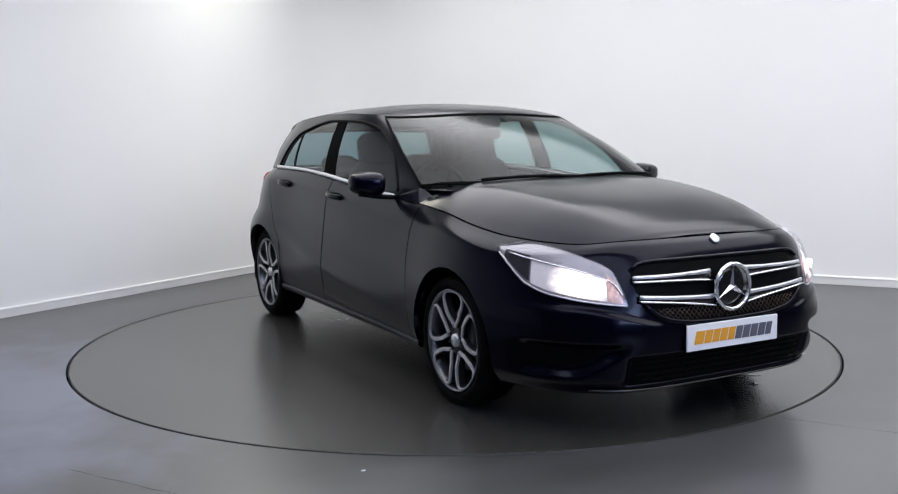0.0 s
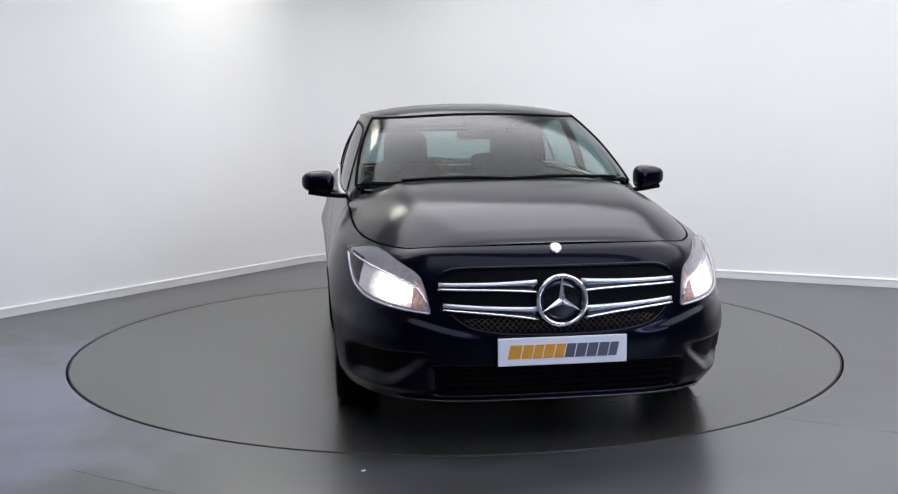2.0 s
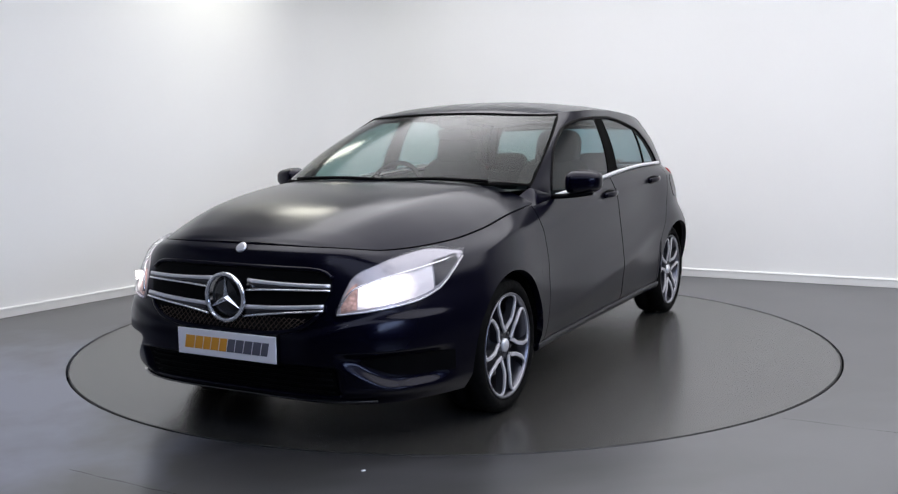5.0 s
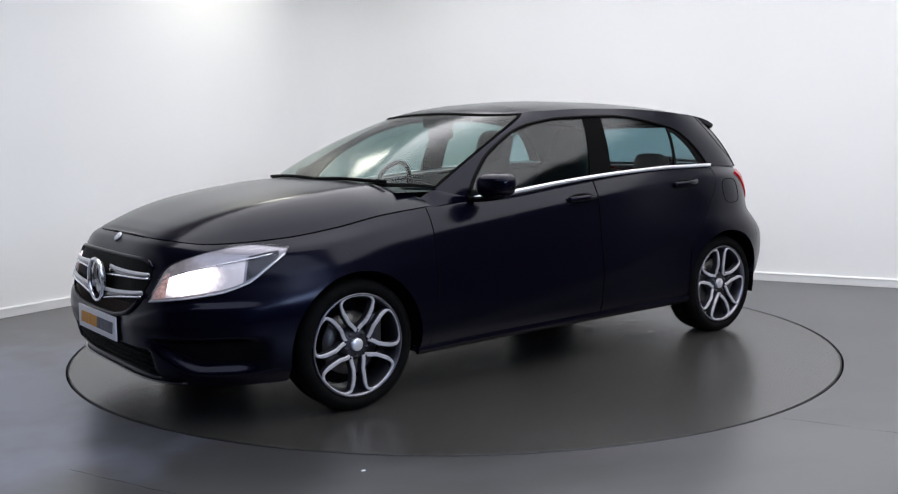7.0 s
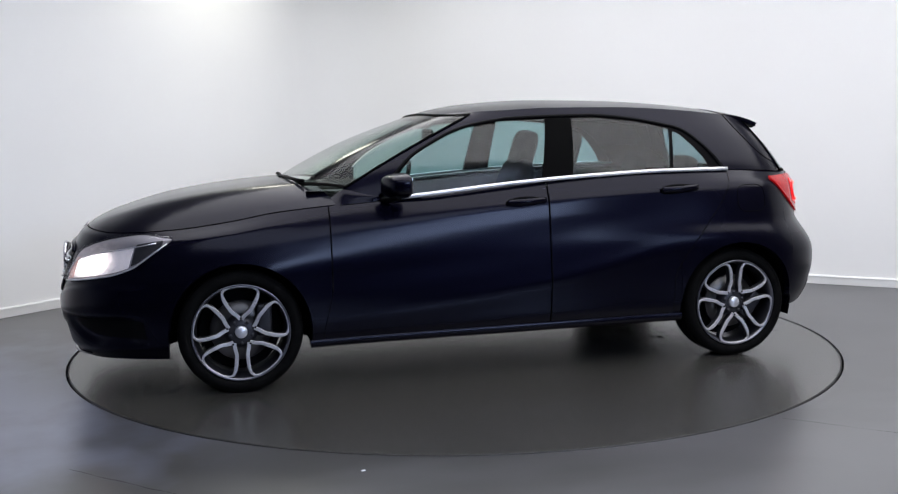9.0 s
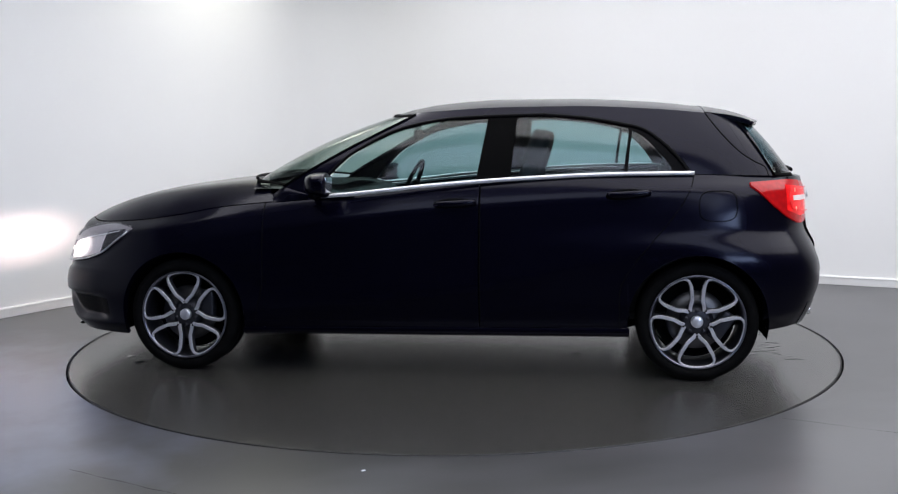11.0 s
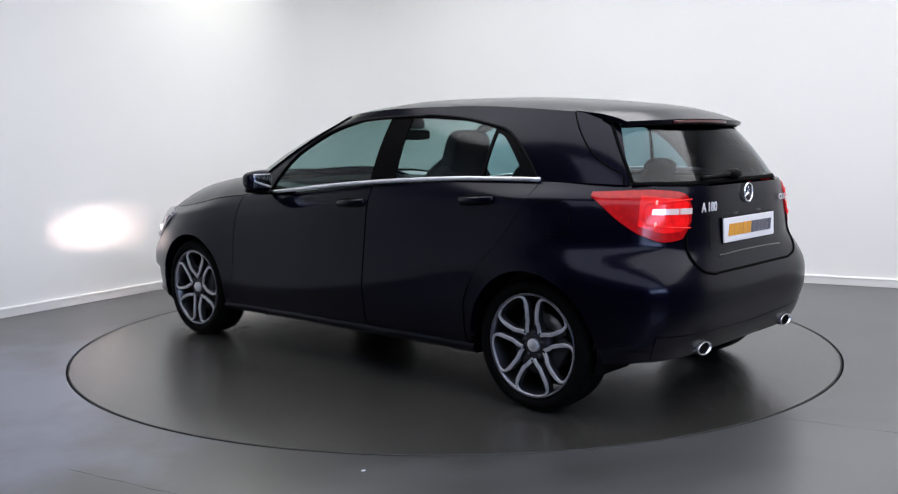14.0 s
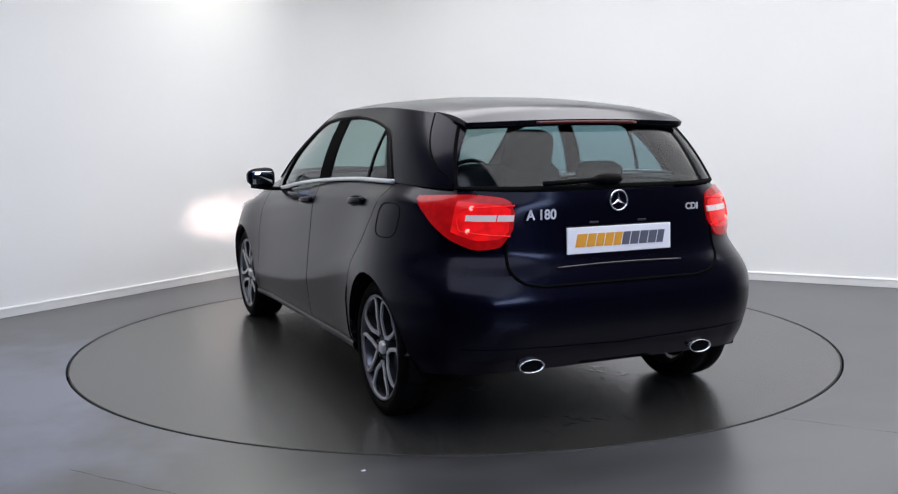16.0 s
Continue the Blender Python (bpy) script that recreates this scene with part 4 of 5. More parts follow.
def star(radius, depth):
    """Ring and three tapering points, in the y-z plane, facing +x."""
    bm = bmesh.new()
    ring = [Vector((0, radius * math.sin(2 * math.pi * i / 64), radius * math.cos(2 * math.pi * i / 64))) for i in range(64)]
    sweep(bm, ring, round_section(radius * 0.09, depth, 10), closed=True, up=(1, 0, 0))
    for k in range(3):
        a = 2 * math.pi * k / 3
        rot = Matrix.Rotation(a, 3, "X")
        tip = bm.verts.new(rot @ Vector((0, 0, radius * 0.97)))
        l = bm.verts.new(rot @ Vector((-depth * 0.4, radius * 0.13, radius * 0.075)))
        r = bm.verts.new(rot @ Vector((-depth * 0.4, -radius * 0.13, radius * 0.075)))
        m = bm.verts.new(rot @ Vector((depth * 0.9, 0, 0)))
        b = bm.verts.new(rot @ Vector((-depth * 0.6, 0, 0)))
        for f in ((tip, l, m), (tip, m, r), (tip, b, l), (tip, r, b)):
            bm.faces.new(f)
    bmesh.ops.recalc_face_normals(bm, faces=bm.faces)
    return bm


def round_plate(radius, thick, dome=0.0):
    return lathe([(-thick, 0.0005), (-thick, radius), (0, radius), (dome * 0.6, radius * 0.6), (dome, 0.0005)], 40, "Y")


def build_grille(car):
    z_top = curve([(0.0, 0.722), (0.40, 0.722), (0.50, 0.716), (0.545, 0.690)])
    z_bot = curve([(0.0, 0.466), (0.20, 0.470), (0.38, 0.492), (0.48, 0.545), (0.545, 0.640)])
    lo, hi = (lambda k: z_bot(abs(k))), (lambda k: z_top(abs(k)))
    grille = part("grille", overlay(lo, hi, -0.545, 0.545, 50, 12, True, 0.004, 0.01), M_BLACK, car, "black grille with twin silver bars")
    # lip of the bonnet over the grille
    bm = bmesh.new()
    sweep(bm, [skin(lerp(-0.55, 0.55, i / 40), hi(lerp(-0.545, 0.545, i / 40)) + 0.004, True, 0.008) for i in range(41)], round_section(0.010, 0.008, 8))
    part("grille_surround", bm, M_PAINT, grille)
    bm = bmesh.new()
    sweep(bm, [skin(lerp(-0.50, 0.50, i / 40), lo(lerp(-0.50, 0.50, i / 40)) - 0.004, True, 0.006) for i in range(41)], round_section(0.008, 0.010, 8))
    part("grille_sill", bm, M_PAINT, grille)
    for side in (1, -1):
        for z0, z1, k1 in ((0.650, 0.655, 0.545), (0.546, 0.578, 0.520)):
            for nm, dz, h, dep, mat in (("upper_bar", 0.010, 0.0105, 0.007, M_SATIN), ("lower_bar", -0.010, 0.0052, 0.010, M_CHROME), ("bar_core", 0.0, 0.012, 0.004, M_PIANO)):
                bm = bmesh.new()
                path, n = [], 20
                for i in range(n):
                    t = i / (n - 1)
                    k = lerp(0.105, k1, t)
                    flare = 1.0 + 0.9 * (1 - t) ** 3
                    p = skin(k, lerp(z0, z1, t) + dz * flare * lerp(1, 0.75, t), True, 0.016)
                    path.append(Vector((p.x, p.y * side, p.z)))
                sweep(bm, path, round_section(dep, h, 8))
                part("grille_" + nm, bm, mat, grille, "silver grille bar" if mat is not M_PIANO else "")
    # fine diagonal mesh under the bars
    bm = bmesh.new()
    for i in range(-16, 17):
        for lean in (-1, 1):
            k0 = i * 0.027
            k1 = k0 + lean * 0.06
            za, zb = 0.535, 0.478
            if abs(k0) < 0.46 and abs(k1) < 0.44:
                zb = max(zb, lo(k1) + 0.003)
                sweep(bm, [skin(k0, za, True, 0.007), skin((k0 + k1) / 2, (za + zb) / 2, True, 0.007), skin(k1, zb, True, 0.007)], round_section(0.0016, 0.0016, 4))
    tagged(part("grille_mesh", bm, M_MESH, grille, "fine diamond mesh"), kind="stuff")
    x = 2.240
    badge = part("badge_disc", round_plate(0.092, 0.012, 0.006), M_PIANO, grille, "round black badge back")
    badge.matrix_local = pose(x - 0.010, 0.002, 0.600, 0, 0, -90)
    ob = part("badge_star", star(0.096, 0.010), M_CHROME, grille, "chrome ring with a three-pointed emblem", False)
    ob.matrix_local = pose(x, 0.002, 0.600)
    ob = part("bonnet_badge", round_plate(0.024, 0.006, 0.0012), M_SATIN, car, "small round silver badge")
    ob.matrix_local = pose(2.131, 0.003, 0.796, 0, 0, -90) @ pose(0, 0, 0, 40, 0, 0)

    # openings of the bumper
    part("lower_intake", overlay(lambda k: 0.218, lambda k: 0.338, -0.56, 0.56, 40, 6, True, 0.002, 0.004), M_BLACK, car, "black lower air intake")
    for z in (0.235, 0.262, 0.289, 0.316):
        bm = bmesh.new()
        sweep(bm, [skin(lerp(-0.54, 0.54, i / 24), z, True, 0.008) for i in range(25)], round_section(0.004, 0.004, 6))
        part("intake_slat", bm, M_BLACK, car)
    bm = bmesh.new()
    sweep(bm, [skin(lerp(-0.72, 0.72, i / 50), 0.192 + 0.02 * abs(lerp(-0.8, 0.8, i / 50)) ** 4, True, 0.008) for i in range(51)], round_section(0.014, 0.006, 8))
    part("bumper_lip", bm, M_PIANO, car, "thin glossy lip under the bumper")
    for side in (1, -1):
        hi2 = curve([(0.64, 0.376), (0.74, 0.380), (0.86, 0.380), (0.93, 0.375)])
        lo2 = curve([(0.64, 0.362), (0.70, 0.335), (0.78, 0.302), (0.86, 0.292), (0.93, 0.292)])
        part("side_intake", overlay(lo2, hi2, 0.66, 0.91, 24, 10, True, 0.002, 0.004, side), M_BLACK, car, "black side air intake")


def build_plate(car, m, name):
    plate = part(name, box(bmesh.new(), (0, 0, 0), (0.008, 0.520, 0.111), 0.003), M_PLATE, car, "white plate with slanted orange and grey shapes", False)
    plate.matrix_local = m
    widths = (0.052, 0.043, 0.040, 0.043, 0.040, 0.040, 0.043, 0.043, 0.043, 0.036)
    y = 0.222
    for i, w in enumerate(widths):
        bm = bmesh.new()
        z0, z1, lean = -0.027, 0.027, 0.012
        vs = [(0, -y, z0), (0, w - 0.003 - y, z0), (0, w - 0.003 + lean - y, z1), (0, lean - y, z1)]
        f = bm.faces.new([bm.verts.new(v) for v in vs])
        e = bmesh.ops.extrude_face_region(bm, geom=[f])
        bmesh.ops.translate(bm, vec=(0.0016, 0, 0), verts=[g for g in e["geom"] if isinstance(g, bmesh.types.BMVert)])
        bmesh.ops.recalc_face_normals(bm, faces=bm.faces)
        ob = part("plate_block", bm, M_ORANGE if i < 5 else M_GREY, plate, "orange slanted block" if i < 5 else "grey slanted block", False)
        ob.matrix_local = pose(0.0042, 0, 0)
        y -= w + 0.002
    bm = box(bmesh.new(), (-0.008, 0, 0), (0.010, 0.530, 0.121), 0.003)
    part("plate_backing", bm, M_BLACK, plate, "", False)


def build_mirrors(car):
    for side in (1, -1):
        bm = bmesh.new()
        bmesh.ops.create_uvsphere(bm, u_segments=32, v_segments=20, radius=1.0)
        for v in bm.verts:
            c = v.co
            q = [math.copysign(abs(a) ** 0.62, a) for a in c]
            x = q[0] * 0.085 if q[0] > 0 else q[0] * 0.045
            lean = 0.020 * (q[1])
            z = q[2] * (0.060 - 0.010 * q[1] - 0.006 * q[0])
            v.co = Vector((0.555 + x - 0.03 * (q[1]) * (0.5 + 0.5 * q[0]), side * (0.938 + 0.088 * q[1]), 1.003 + z + lean * 0.2))
        if side < 0:
            bmesh.ops.reverse_faces(bm, faces=bm.faces)
        mir = part("door_mirror", bm, M_PAINT, car, "body-coloured door mirror")
        bm = box(bmesh.new(), (0.5125, side * 0.936, 1.003), (0.006, 0.122, 0.080), 0.0028)
        part("mirror_glass", bm, M_MIRROR, mir, "mirror glass")
        bm = bmesh.new()
        sweep(bm, [Vector((0.585, side * 0.99, 0.950)), Vector((0.59, side * 0.90, 0.936)), Vector((0.61, side * 0.83, 0.930)), Vector((0.62, side * 0.77, 0.928))], round_section(0.022, 0.013, 10))
        part("mirror_arm", bm, M_BLACK, mir, "black mirror arm")
        bm = bmesh.new()
        for dz in (-0.006, 0.012):
            sweep(bm, [Vector((0.642 - 0.09 * t * t, side * lerp(0.90, 1.022, t), 1.0 + dz)) for t in [i / 8 for i in range(9)]], round_section(0.004, 0.0028, 6))
        part("indicator_strip", bm, M_SATIN, mir, "slim indicator strips")


def petal_path(n=40):
    """Outline of one twin-spoke loop, in the wheel's plane: from the hub out to the rim and back."""
    pts = []
    wide = curve([(0.0, 0.05), (0.12, 0.22), (0.33, 0.41), (0.69, 0.45), (0.87, 0.425), (0.96, 0.36), (1.0, 0.26)])
    for i in range(n + 1):
        t = i / n
        k = 1 - abs(2 * t - 1)
        k = 1 - (1 - k) ** 1.7
        r = lerp(0.064, 0.231, k)
        half = {True: 1, False: -1}[t < 0.5]
        ang = half * wide(k)
        if abs(t - 0.5) > 1e-6:
            pts.append((r, ang))
        else:
            pts += [(r, wide(1.0) * (1 - q / 4)) for q in range(1, 8)]
    return pts


def ribbon(path, wide, near, far):
    """A flat bar along a path in the wheel's plane, with a width for each point and a chamfered face."""
    bm = bmesh.new()
    rows = []
    for i, p in enumerate(path):
        t = path[min(i + 1, len(path) - 1)] - path[max(i - 1, 0)]
        n = Vector((t.z, 0, -t.x)).normalized()
        w, c = wide[i], min(0.002, (far - near) * 0.3)
        rows.append([p + n * a + Vector((0, d, 0)) for a, d in ((-w, far), (-w, near + c), (-w + c, near), (w - c, near), (w, near + c), (w, far))])
    vs = grid(bm, rows, close_v=True)
    bm.faces.new(vs[0][::-1])
    bm.faces.new(vs[-1])
    bmesh.ops.recalc_face_normals(bm, faces=bm.faces)
    return bm


def build_wheel(car, x, side, turn):
    """Built at its own centre; its outer face looks along -y."""
    wheel = new("wheel")
    wheel.parent = car
    wheel.matrix_local = pose(x, side * 0.772, WHEEL_Z, 0, 0, 0 if side < 0 else 180) @ pose(0, 0, 0, 0, turn, 0)
    W = 0.100
    R = WHEEL_R
    prof = [(W * 0.8, 0.240), (W, 0.255), (W * 1.04, 0.275), (W * 0.90, R - 0.006), (W * 0.6, R), (0.02, R), (0.016, R - 0.006), (-0.016, R - 0.006), (-0.02, R), (-W * 0.6, R), (-W * 0.90, R - 0.006), (-W * 1.04, 0.275), (-W * 1.02, 0.258), (-W * 0.93, 0.243), (-W * 0.80, 0.236)]
    part("tyre", lathe(prof, 72), M_RUBBER, wheel, "black road tyre")
    prof = [(-0.086, 0.236), (-0.094, 0.240), (-0.099, 0.238), (-0.097, 0.231), (-0.080, 0.224), (-0.03, 0.212), (0.08, 0.214), (0.09, 0.236)]
    part("rim", lathe(prof, 72), M_RIM, wheel, "dark silver alloy rim")
    for k in range(5):
        a0 = 2 * math.pi * k / 5 + math.pi / 2
        path = [Vector((r * math.cos(a0 + a), -0.088 + 0.012 * (1 - smooth((r - 0.05) / 0.10)), r * math.sin(a0 + a))) for r, a in petal_path()]
        path = [p for i, p in enumerate(path) if i == 0 or (p - path[i - 1]).length > 1e-4]
        wide = [lerp(0.0090, 0.0058, smooth((math.hypot(p.x, p.z) - 0.17) / 0.055)) for p in path]
        spoke = part("twin_spoke", ribbon(path, [w * 0.93 for w in wide], 0.002, 0.036), M_ALLOYDARK, wheel, "", False)
        part("spoke_face", ribbon(path, wide, -0.007, 0.002), M_ALLOY, spoke, "bright machined spoke face", False)
        h = part("bolt_hole", lathe([(-0.0885, 0.0052), (-0.0890, 0.0004)], 10), M_SEAM, spoke)
        h.matrix_local = pose(0.071 * math.cos(a0), 0.0, 0.071 * math.sin(a0))
    part("hub", lathe([(-0.030, 0.085), (-0.060, 0.072), (-0.072, 0.058), (-0.074, 0.034)], 40), M_ALLOYDARK, wheel, "dark wheel hub")
    part("hub_cap", lathe([(-0.066, 0.031), (-0.084, 0.030), (-0.088, 0.026), (-0.089, 0.0004)], 32), M_SATIN, wheel, "round silver hub cap")
    for k in range(5):
        a = 2 * math.pi * k / 5 + math.pi / 2 + math.pi / 5
        b = part("wheel_bolt", lathe([(-0.06, 0.010), (-0.080, 0.010), (-0.080, 0.0004)], 6), M_ALLOYDARK, wheel)
        b.matrix_local = pose(0.056 * math.cos(a), 0, 0.056 * math.sin(a))
    part("brake_disc", lathe([(-0.020, 0.07), (-0.022, 0.148), (-0.004, 0.150), (-0.002, 0.07)], 48), M_DISCBRAKE, wheel, "steel brake disc")
    bm = box(bmesh.new(), (0.115, -0.03, 0.05), (0.075, 0.06, 0.16), 0.015)
    part("brake_caliper", bm, M_ALLOYDARK, wheel)
    part("barrel", lathe([(0.04, 0.20), (0.04, 0.0005)], 40), M_BLACK, wheel)
    return wheel


def build_running_gear(car):
    for x in (WHEEL_X, -WHEEL_X):
        for side in (1, -1):
            build_wheel(car, x, side, 0 if x > 0 else 36)
            # liner of the arch
            bm = bmesh.new()
            rows = []
            for i in range(29):
                a = math.pi * (i / 28) * 1.16 - 0.08 * math.pi
                c, s = math.cos(a), math.sin(a)
                rows.append([Vector((x + (ARCH_R + d) * c, side * y, max(0.2, WHEEL_Z + (ARCH_R + d) * s))) for y, d in ((0.86, 0.004), (0.80, 0.012), (0.60, 0.012), (0.585, -0.1), (0.58, -0.34))])
            grid(bm, rows)
            bmesh.ops.recalc_face_normals(bm, faces=bm.faces)
            part("arch_liner", bm, M_SEAM, car, "black wheel arch liner")
    bm = bmesh.new()
    box(bm, (0.0, 0, 0.235), (1.96, 1.60, 0.03), 0.01)
    box(bm, (0.10, 0, 0.245), (3.66, 1.12, 0.03), 0.01)
    part("underbody", bm, M_BLACK, car, "black underbody tray", False)
    for side in (1, -1):
        bm = bmesh.new()
        n = 36
        rows = []
        for i in range(n):
            a = 2 * math.pi * i / n
            c, s = math.cos(a), math.sin(a)
            rows.append([Vector((xx, side * 0.428 + ry * c, 0.302 + rz * s)) for xx, ry, rz in ((-1.85, 0.050, 0.022), (-1.973, 0.058, 0.028), (-1.978, 0.0585, 0.0285), (-1.978, 0.0555, 0.0255), (-1.966, 0.0545, 0.0245))])
        grid(bm, rows, close_u=True)
        bmesh.ops.recalc_face_normals(bm, faces=bm.faces)
        tip = part("exhaust_tip", bm, M_CHROME, car, "oval chrome exhaust tip")
        bm = bmesh.new()
        bmesh.ops.create_circle(bm, cap_ends=True, radius=1, segments=24)
        bmesh.ops.transform(bm, matrix=pose(-1.968, side * 0.428, 0.302, 0, 90, 0) @ Matrix.Diagonal((0.0252, 0.0552, 1, 1)), verts=bm.verts)
        part("exhaust_bore", bm, M_SEAM, tip)
    # lower black valance of the rear bumper
    part("rear_valance", overlay(lambda k: 0.262, lambda k: 0.395 - 0.03 * (1 - abs(k)) , -0.80, 0.80, 44, 6, False, 0.004, 0.006), M_PAINT, car, "lower bumper insert")


def build_rear_details(car, tailgate):
    part("plate_recess", overlay(lambda k: 0.728, lambda k: 0.886 - 0.01 * abs(k), -0.40, 0.40, 60, 12, False, 0.004, 0.004), M_PAINT, tailgate, "panel round the plate")
    bm = bmesh.new()
    path = [skin(lerp(-0.34, 0.34, i / 24), 0.708 - 0.006 * (2 * i / 24 - 1) ** 2, False, 0.004) for i in range(25)]
    sweep(bm, path, round_section(0.006, 0.005, 8))
    part("recess_lip", bm, M_PIANO, tailgate, "glossy lip under the plate")
    build_plate(car, pose(-1.969, 0, 0.808, 0, -2, 180), "rear_plate")
    ob = part("tailgate_emblem", star(0.042, 0.005), M_CHROME, tailgate, "chrome ring with a three-pointed emblem", False)
    ob.matrix_local = pose(-1.960, 0, 0.968, 0, 0, 180)
    for body_text, y, z, size in (("A 180", 0.440, 0.903, 0.042), ("CDI", -0.350, 0.916, 0.029)):
        cu = bpy.data.curves.new("lettering", "FONT")
        cu.body, cu.size, cu.extrude, cu.offset = body_text, size * 1.35, 0.0015, 0.0012
        cu.materials.append(M_LETTER)
        ob = new("lettering", cu)
        ob.parent = tailgate
        ob["label"] = "chrome model lettering"
        ob.matrix_local = pose(-1.956, y, z, 90, 0, -90)
    bm = bmesh.new()
    sweep(bm, [Vector((-1.940, lerp(0.30, -0.30, i / 16), 0.715 + 0.006 * math.sin(math.pi * i / 16))) for i in range(17)], round_section(0.014, 0.010, 8))
    part("tailgate_grip", bm, M_PIANO, tailgate, "gloss black grip bar")
    for y in (0.12, -0.12):
        b = box(bmesh.new(), (-1.952, y, 0.880), (0.012, 0.045, 0.010), 0.003)
        part("plate_lamp", b, M_ALLOYDARK, tailgate)
    # rear wiper
    p0, p1 = house_s(-0.03, 0.10, False), house_s(0.42, 0.06, False)
    bm = bmesh.new()
    sweep(bm, [p0.lerp(p1, i / 10) + Vector((-0.020 - 0.012 * math.sin(math.pi * i / 10), 0, 0.004)) for i in range(11)], round_section(0.008, 0.011, 8))
    w = part("rear_wiper", bm, M_BLACK, car, "black rear wiper")
    bm = bmesh.new()
    bmesh.ops.create_uvsphere(bm, u_segments=16, v_segments=10, radius=1)
    bmesh.ops.transform(bm, matrix=pose(p0.x - 0.02, p0.y + 0.03, p0.z) @ Matrix.Diagonal((0.028, 0.075, 0.026, 1)), verts=bm.verts)
    part("wiper_hub", bm, M_BLACK, w)
    # outline of the fuel flap
    bm = bmesh.new()
    path = []
    for i in range(40):
        a = 2 * math.pi * i / 40
        c, s = math.cos(a), math.sin(a)
        x = -1.445 + 0.092 * math.copysign(abs(c) ** 0.6, c)
        z = 0.885 + 0.074 * math.copysign(abs(s) ** 0.6, s)
        v = body_v(x, z)
        p = body(body_c(x, v), v)
        path.append(Vector((p.x, p.y + 0.0005, p.z)))
    sweep(bm, path, round_section(0.0022, 0.0022, 6), closed=True, up=(0, 1, 0))
    part("fuel_flap_seam", bm, M_SEAM, car, "rounded seam of the fuel flap")


def build_wipers(car):
    for y0, y1 in ((-0.50, 0.08), (0.02, 0.58)):
        bm = bmesh.new()
        path = []
        for i in range(13):
            y = lerp(y0, y1, i / 12)
            path.append(house_s(y / 0.785, 0.035 + 0.02 * math.sin(math.pi * i / 12), True) + Vector((0.022, 0, 0.010)))
        sweep(bm, path, round_section(0.008, 0.009, 8))
        part("windscreen_wiper", bm, M_BLACK, car, "black windscreen wiper")


def cushion(bm, c, s, m, puff=0.25):
    r = bmesh.ops.create_uvsphere(bm, u_segments=24, v_segments=16, radius=1.0)
    for v in r["verts"]:
        q = [math.copysign(abs(a) ** 0.5, a) for a in v.co]
        v.co = m @ Vector((c[0] + q[0] * s[0] / 2, c[1] + q[1] * s[1] / 2, c[2] + q[2] * s[2] / 2))
    return bm


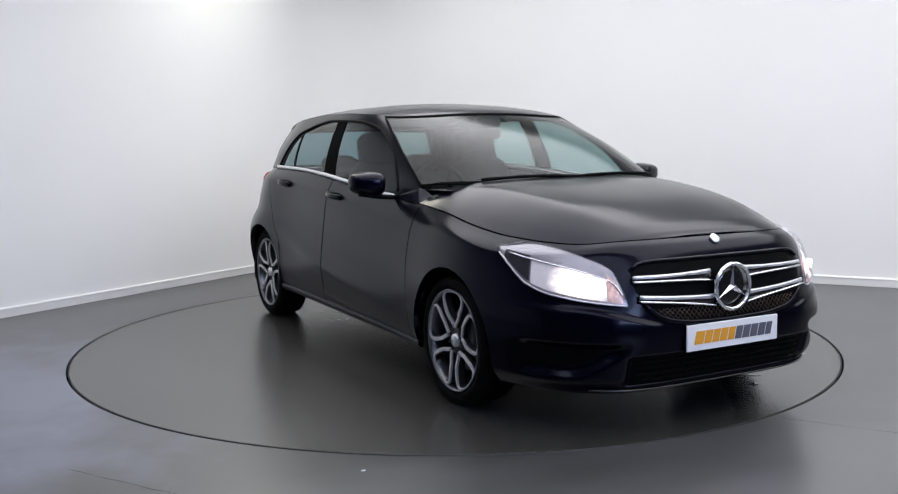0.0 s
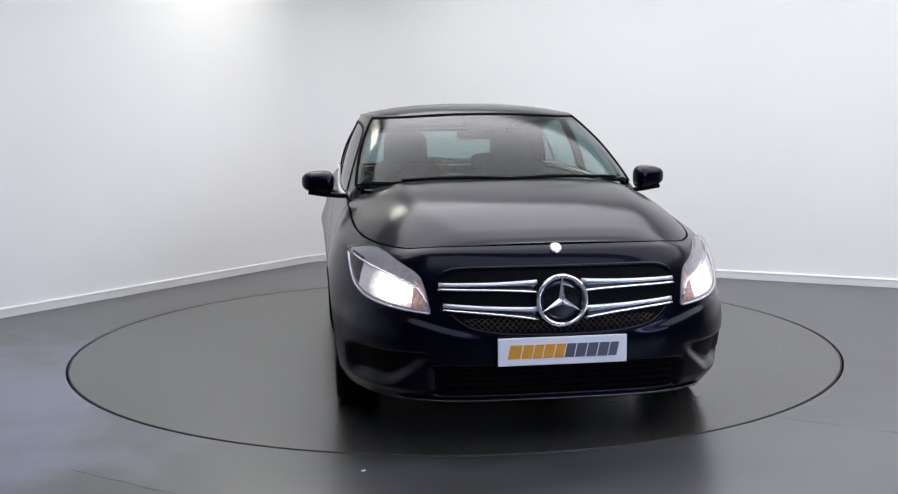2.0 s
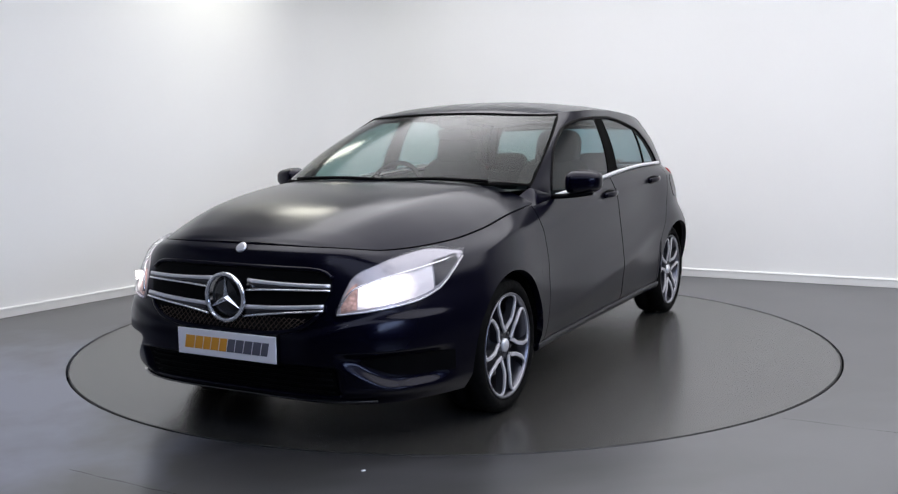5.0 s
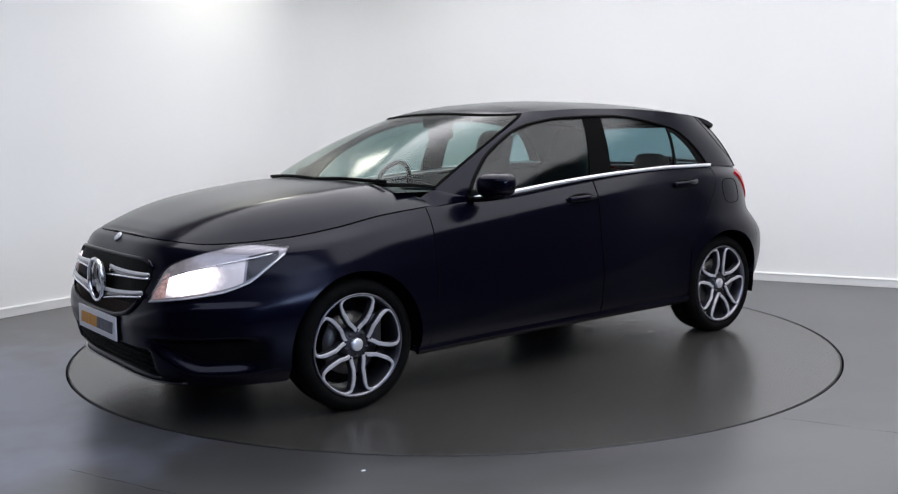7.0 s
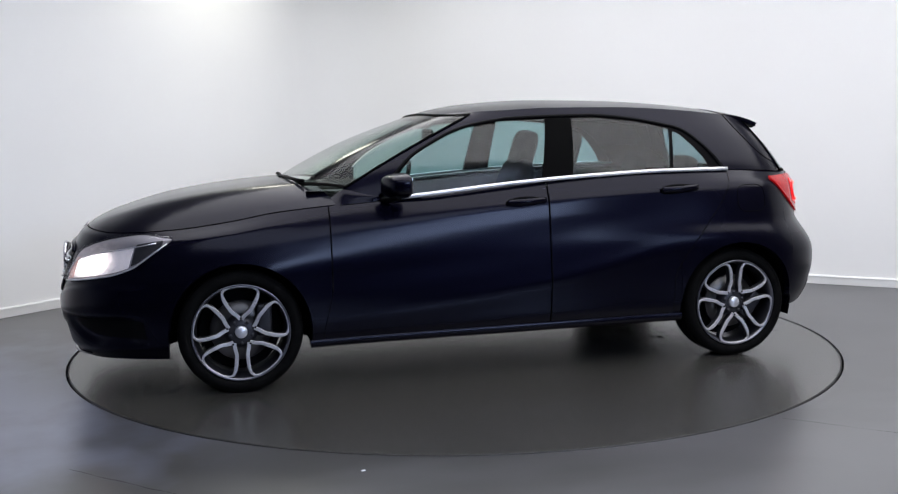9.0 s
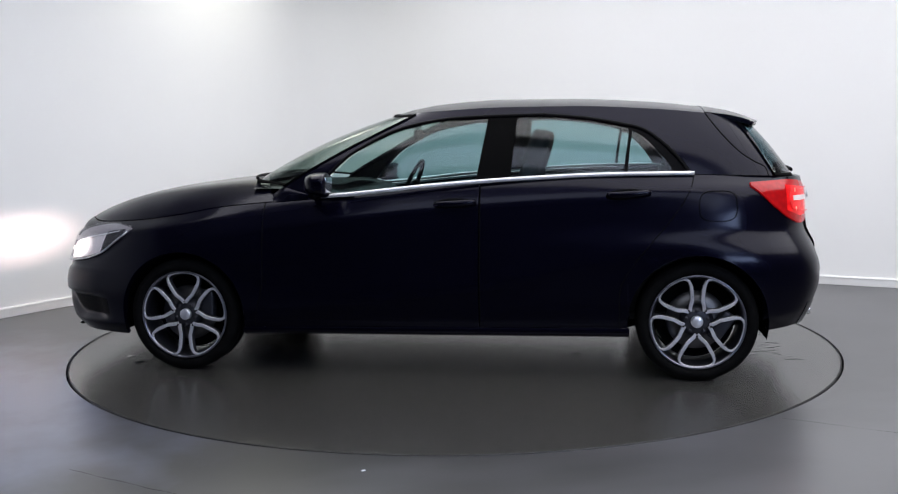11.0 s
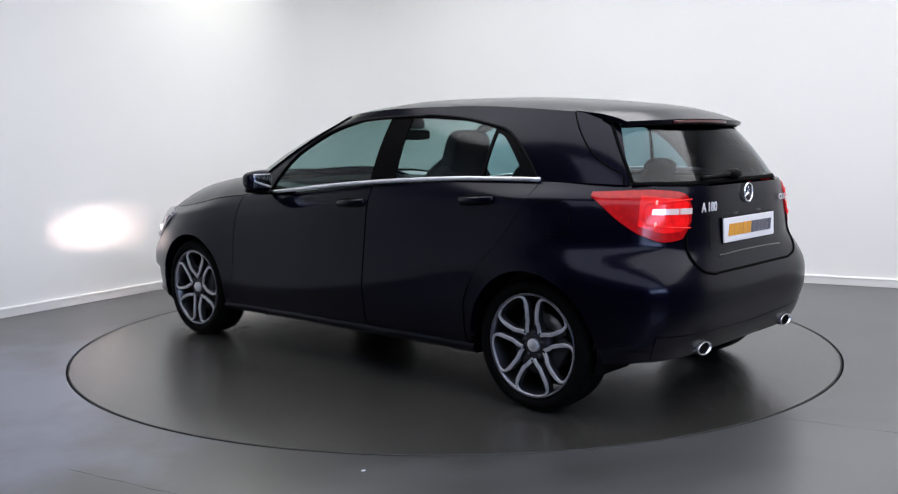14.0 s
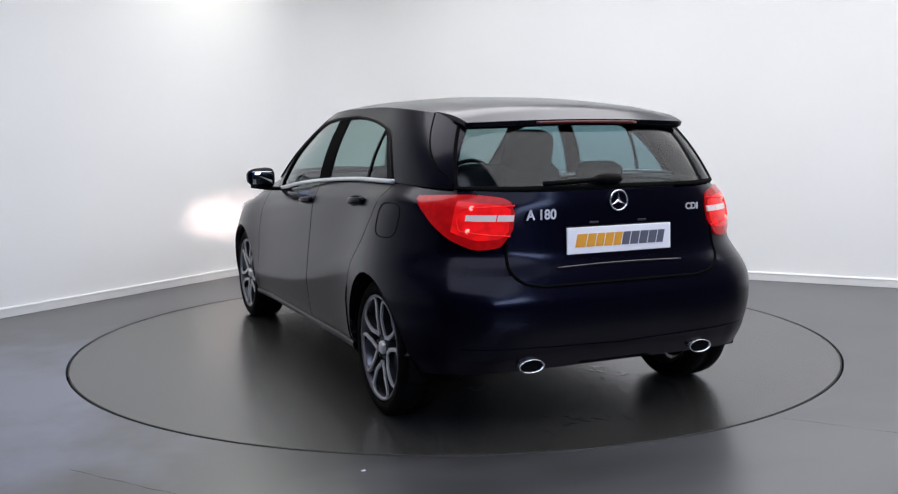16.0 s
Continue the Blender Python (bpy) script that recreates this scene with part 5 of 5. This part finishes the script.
def build_interior(car):
    for side in (1, -1):
        y = 0.36 * side
        m = pose(-0.30, y, 0.42, 0, -17, 0)
        seat = part("front_seat", cushion(bmesh.new(), (0, 0, 0.34), (0.13, 0.50, 0.74), m), M_SEAT, car, "dark cloth front seat")
        part("seat_base", cushion(bmesh.new(), (0.22, 0, 0.06), (0.54, 0.50, 0.20), pose(-0.30, y, 0.42)), M_SEAT, seat)
        part("headrest", cushion(bmesh.new(), (0.0, 0, 0.755), (0.11, 0.29, 0.27), m), M_SEAT, seat)
        m2 = pose(-1.08, 0.33 * side, 0.45, 0, -20, 0)
        rs = part("rear_seat", cushion(bmesh.new(), (0, 0, 0.28), (0.14, 0.64, 0.58), m2), M_SEAT, car, "dark cloth rear seat")
        part("headrest", cushion(bmesh.new(), (0, 0, 0.63), (0.09, 0.25, 0.14), m2), M_SEAT, rs)
        part("seat_base", cushion(bmesh.new(), (0.22, 0, 0.02), (0.50, 0.64, 0.18), pose(-1.08, 0.33 * side, 0.45)), M_SEAT, rs)
        bm = bmesh.new()
        rows = []
        for i in range(24):
            x = lerp(0.75, -1.40, i / 23)
            p = body(body_c(x, 0.97), 0.97)
            rows.append([Vector((x, side * (p.y - d), z)) for d, z in ((0.03, p.z - 0.01), (0.075, p.z - 0.02), (0.085, 0.75), (0.085, 0.30))])
        grid(bm, rows)
        bmesh.ops.recalc_face_normals(bm, faces=bm.faces)
        part("door_trim", bm, M_DASH, car, "dark inner door trim")
    bm = bmesh.new()
    rows = []
    for i in range(24):
        y = lerp(-0.70, 0.70, i / 23)
        rows.append([Vector((x, y, z)) for x, z in ((1.0, 0.975), (0.80, 0.972), (0.62, 0.96), (0.50, 0.93), (0.44, 0.87), (0.44, 0.70), (0.55, 0.45))])
    grid(bm, rows)
    bmesh.ops.recalc_face_normals(bm, faces=bm.faces)
    part("dashboard", bm, M_DASH, car, "dark grey dashboard")
    bm = bmesh.new()
    ring = [Vector((0.178 * math.cos(2 * math.pi * i / 40), 0.178 * math.sin(2 * math.pi * i / 40), 0)) for i in range(40)]
    sweep(bm, ring, round_section(0.014, 0.014, 8), closed=True)
    for a in (0, 180, 270):
        box(bm, (0.085, 0, -0.01), (0.16, 0.035, 0.012), 0.004, pose(0, 0, 0, 0, 0, a))
    box(bm, (0, 0, -0.02), (0.12, 0.11, 0.04), 0.015)
    ob = part("steering_wheel", bm, M_BLACK, car, "black three-spoke steering wheel")
    ob.matrix_local = pose(0.32, -0.36, 0.925, 0, 0, 90) @ pose(0, 0, 0, 65, 0, 0)
    ob = part("interior_mirror", cushion(bmesh.new(), (0, 0, 0), (0.03, 0.23, 0.065), Matrix()), M_BLACK, car, "black interior mirror")
    ob.matrix_local = pose(0.20, 0.0, 1.255)
    bm = cushion(bmesh.new(), (0, 0, 0), (0.10, 0.16, 0.07), Matrix())
    ob = part("sensor_housing", bm, M_DASH, car)
    ob.matrix_local = pose(0.235, 0.0, 1.325)
    bm = bmesh.new()
    grid(bm, [[house_s((2 * j / 12 - 1) * 0.9, 0.985, True) * 1 for j in range(13)]] + [[Vector((lerp(0.1, -1.5, i / 10), 0.52 * (2 * j / 12 - 1), roof_z(lerp(0.1, -1.5, i / 10), 0.52 * (2 * j / 12 - 1)) - 0.045)) for j in range(13)] for i in range(11)])
    part("headlining", bm, M_DASH, car, "grey headlining")
    bm = box(bmesh.new(), (-1.52, 0, 0.93), (0.55, 1.15, 0.03), 0.01)
    part("parcel_shelf", bm, M_DASH, car)
    bm = box(bmesh.new(), (-0.3, 0, 0.31), (2.2, 1.5, 0.04), 0.01)
    part("cabin_floor", bm, M_DASH, car)


M_LETTER = material("letter_silver", (0.74, 0.74, 0.78), 0.35, 0.35)
M_MIRROR = material("mirror_glass", (0.55, 0.56, 0.58), 0.05, 1.0)
M_MESH = material("grille_mesh", (0.10, 0.07, 0.05), 0.4, 0.6)


def build_car():
    car = thing("car", "dark midnight blue five-door hatchback with its lights on", "car")
    tailgate = build_panels(car)
    build_glasshouse(car)
    build_headlights(car)
    build_tail_lights(car)
    build_grille(car)
    build_plate(car, pose(2.246, 0.003, 0.402, 0, 0, 0), "front_plate")
    build_mirrors(car)
    build_running_gear(car)
    build_rear_details(car, tailgate)
    build_wipers(car)
    build_interior(car)
    return car


CAR = build_car()


def build_scraps():
    bm = bmesh.new()
    box(bm, (0, 0, 0.003), (0.016, 0.010, 0.004), 0.001, pose(0, 0, 0, 0, 0, 25))
    ob = part("paper_scrap", bm, M_PAPER, None, "", False)
    ob.matrix_world = pose(-0.345, -2.42, 0)
    tagged(ob, "tiny white paper scrap lying on the floor", "litter")


build_scraps()


# ---------------------------------------------------------------- what moves: the turntable and the car on it
def motions():
    turns = [(0, -61.1), (0.5, -64.7), (1, -70.1), (1.5, -76.0), (2, -82.15), (2.5, -88.15), (3, -94.25), (3.5, -100.2), (4, -106.3),
             (4.5, -112.2), (5, -118.1), (5.5, -124.0), (6, -129.8), (6.5, -135.75), (7, -141.75), (7.5, -147.7), (8, -153.6), (8.5, -159.45), (9, -165.25),
             (9.5, -170.95), (10, -176.6), (10.5, -182.3), (11, -187.95), (11.5, -193.6), (12, -199.4), (12.5, -205.1), (13, -210.8), (13.5, -216.6),
             (14, -222.3), (14.5, -228.1), (15, -233.9), (15.5, -239.75), (16, -245.7)]
    walk(TABLE, [(t, pose(0, 0, 0, 0, 0, a)) for t, a in turns])
    walk(CAR, [(t, pose(0, 0, 0, 0, 0, a) @ Matrix.Translation((-0.019, 0.1226, 0.0))) for t, a in turns])


motions()
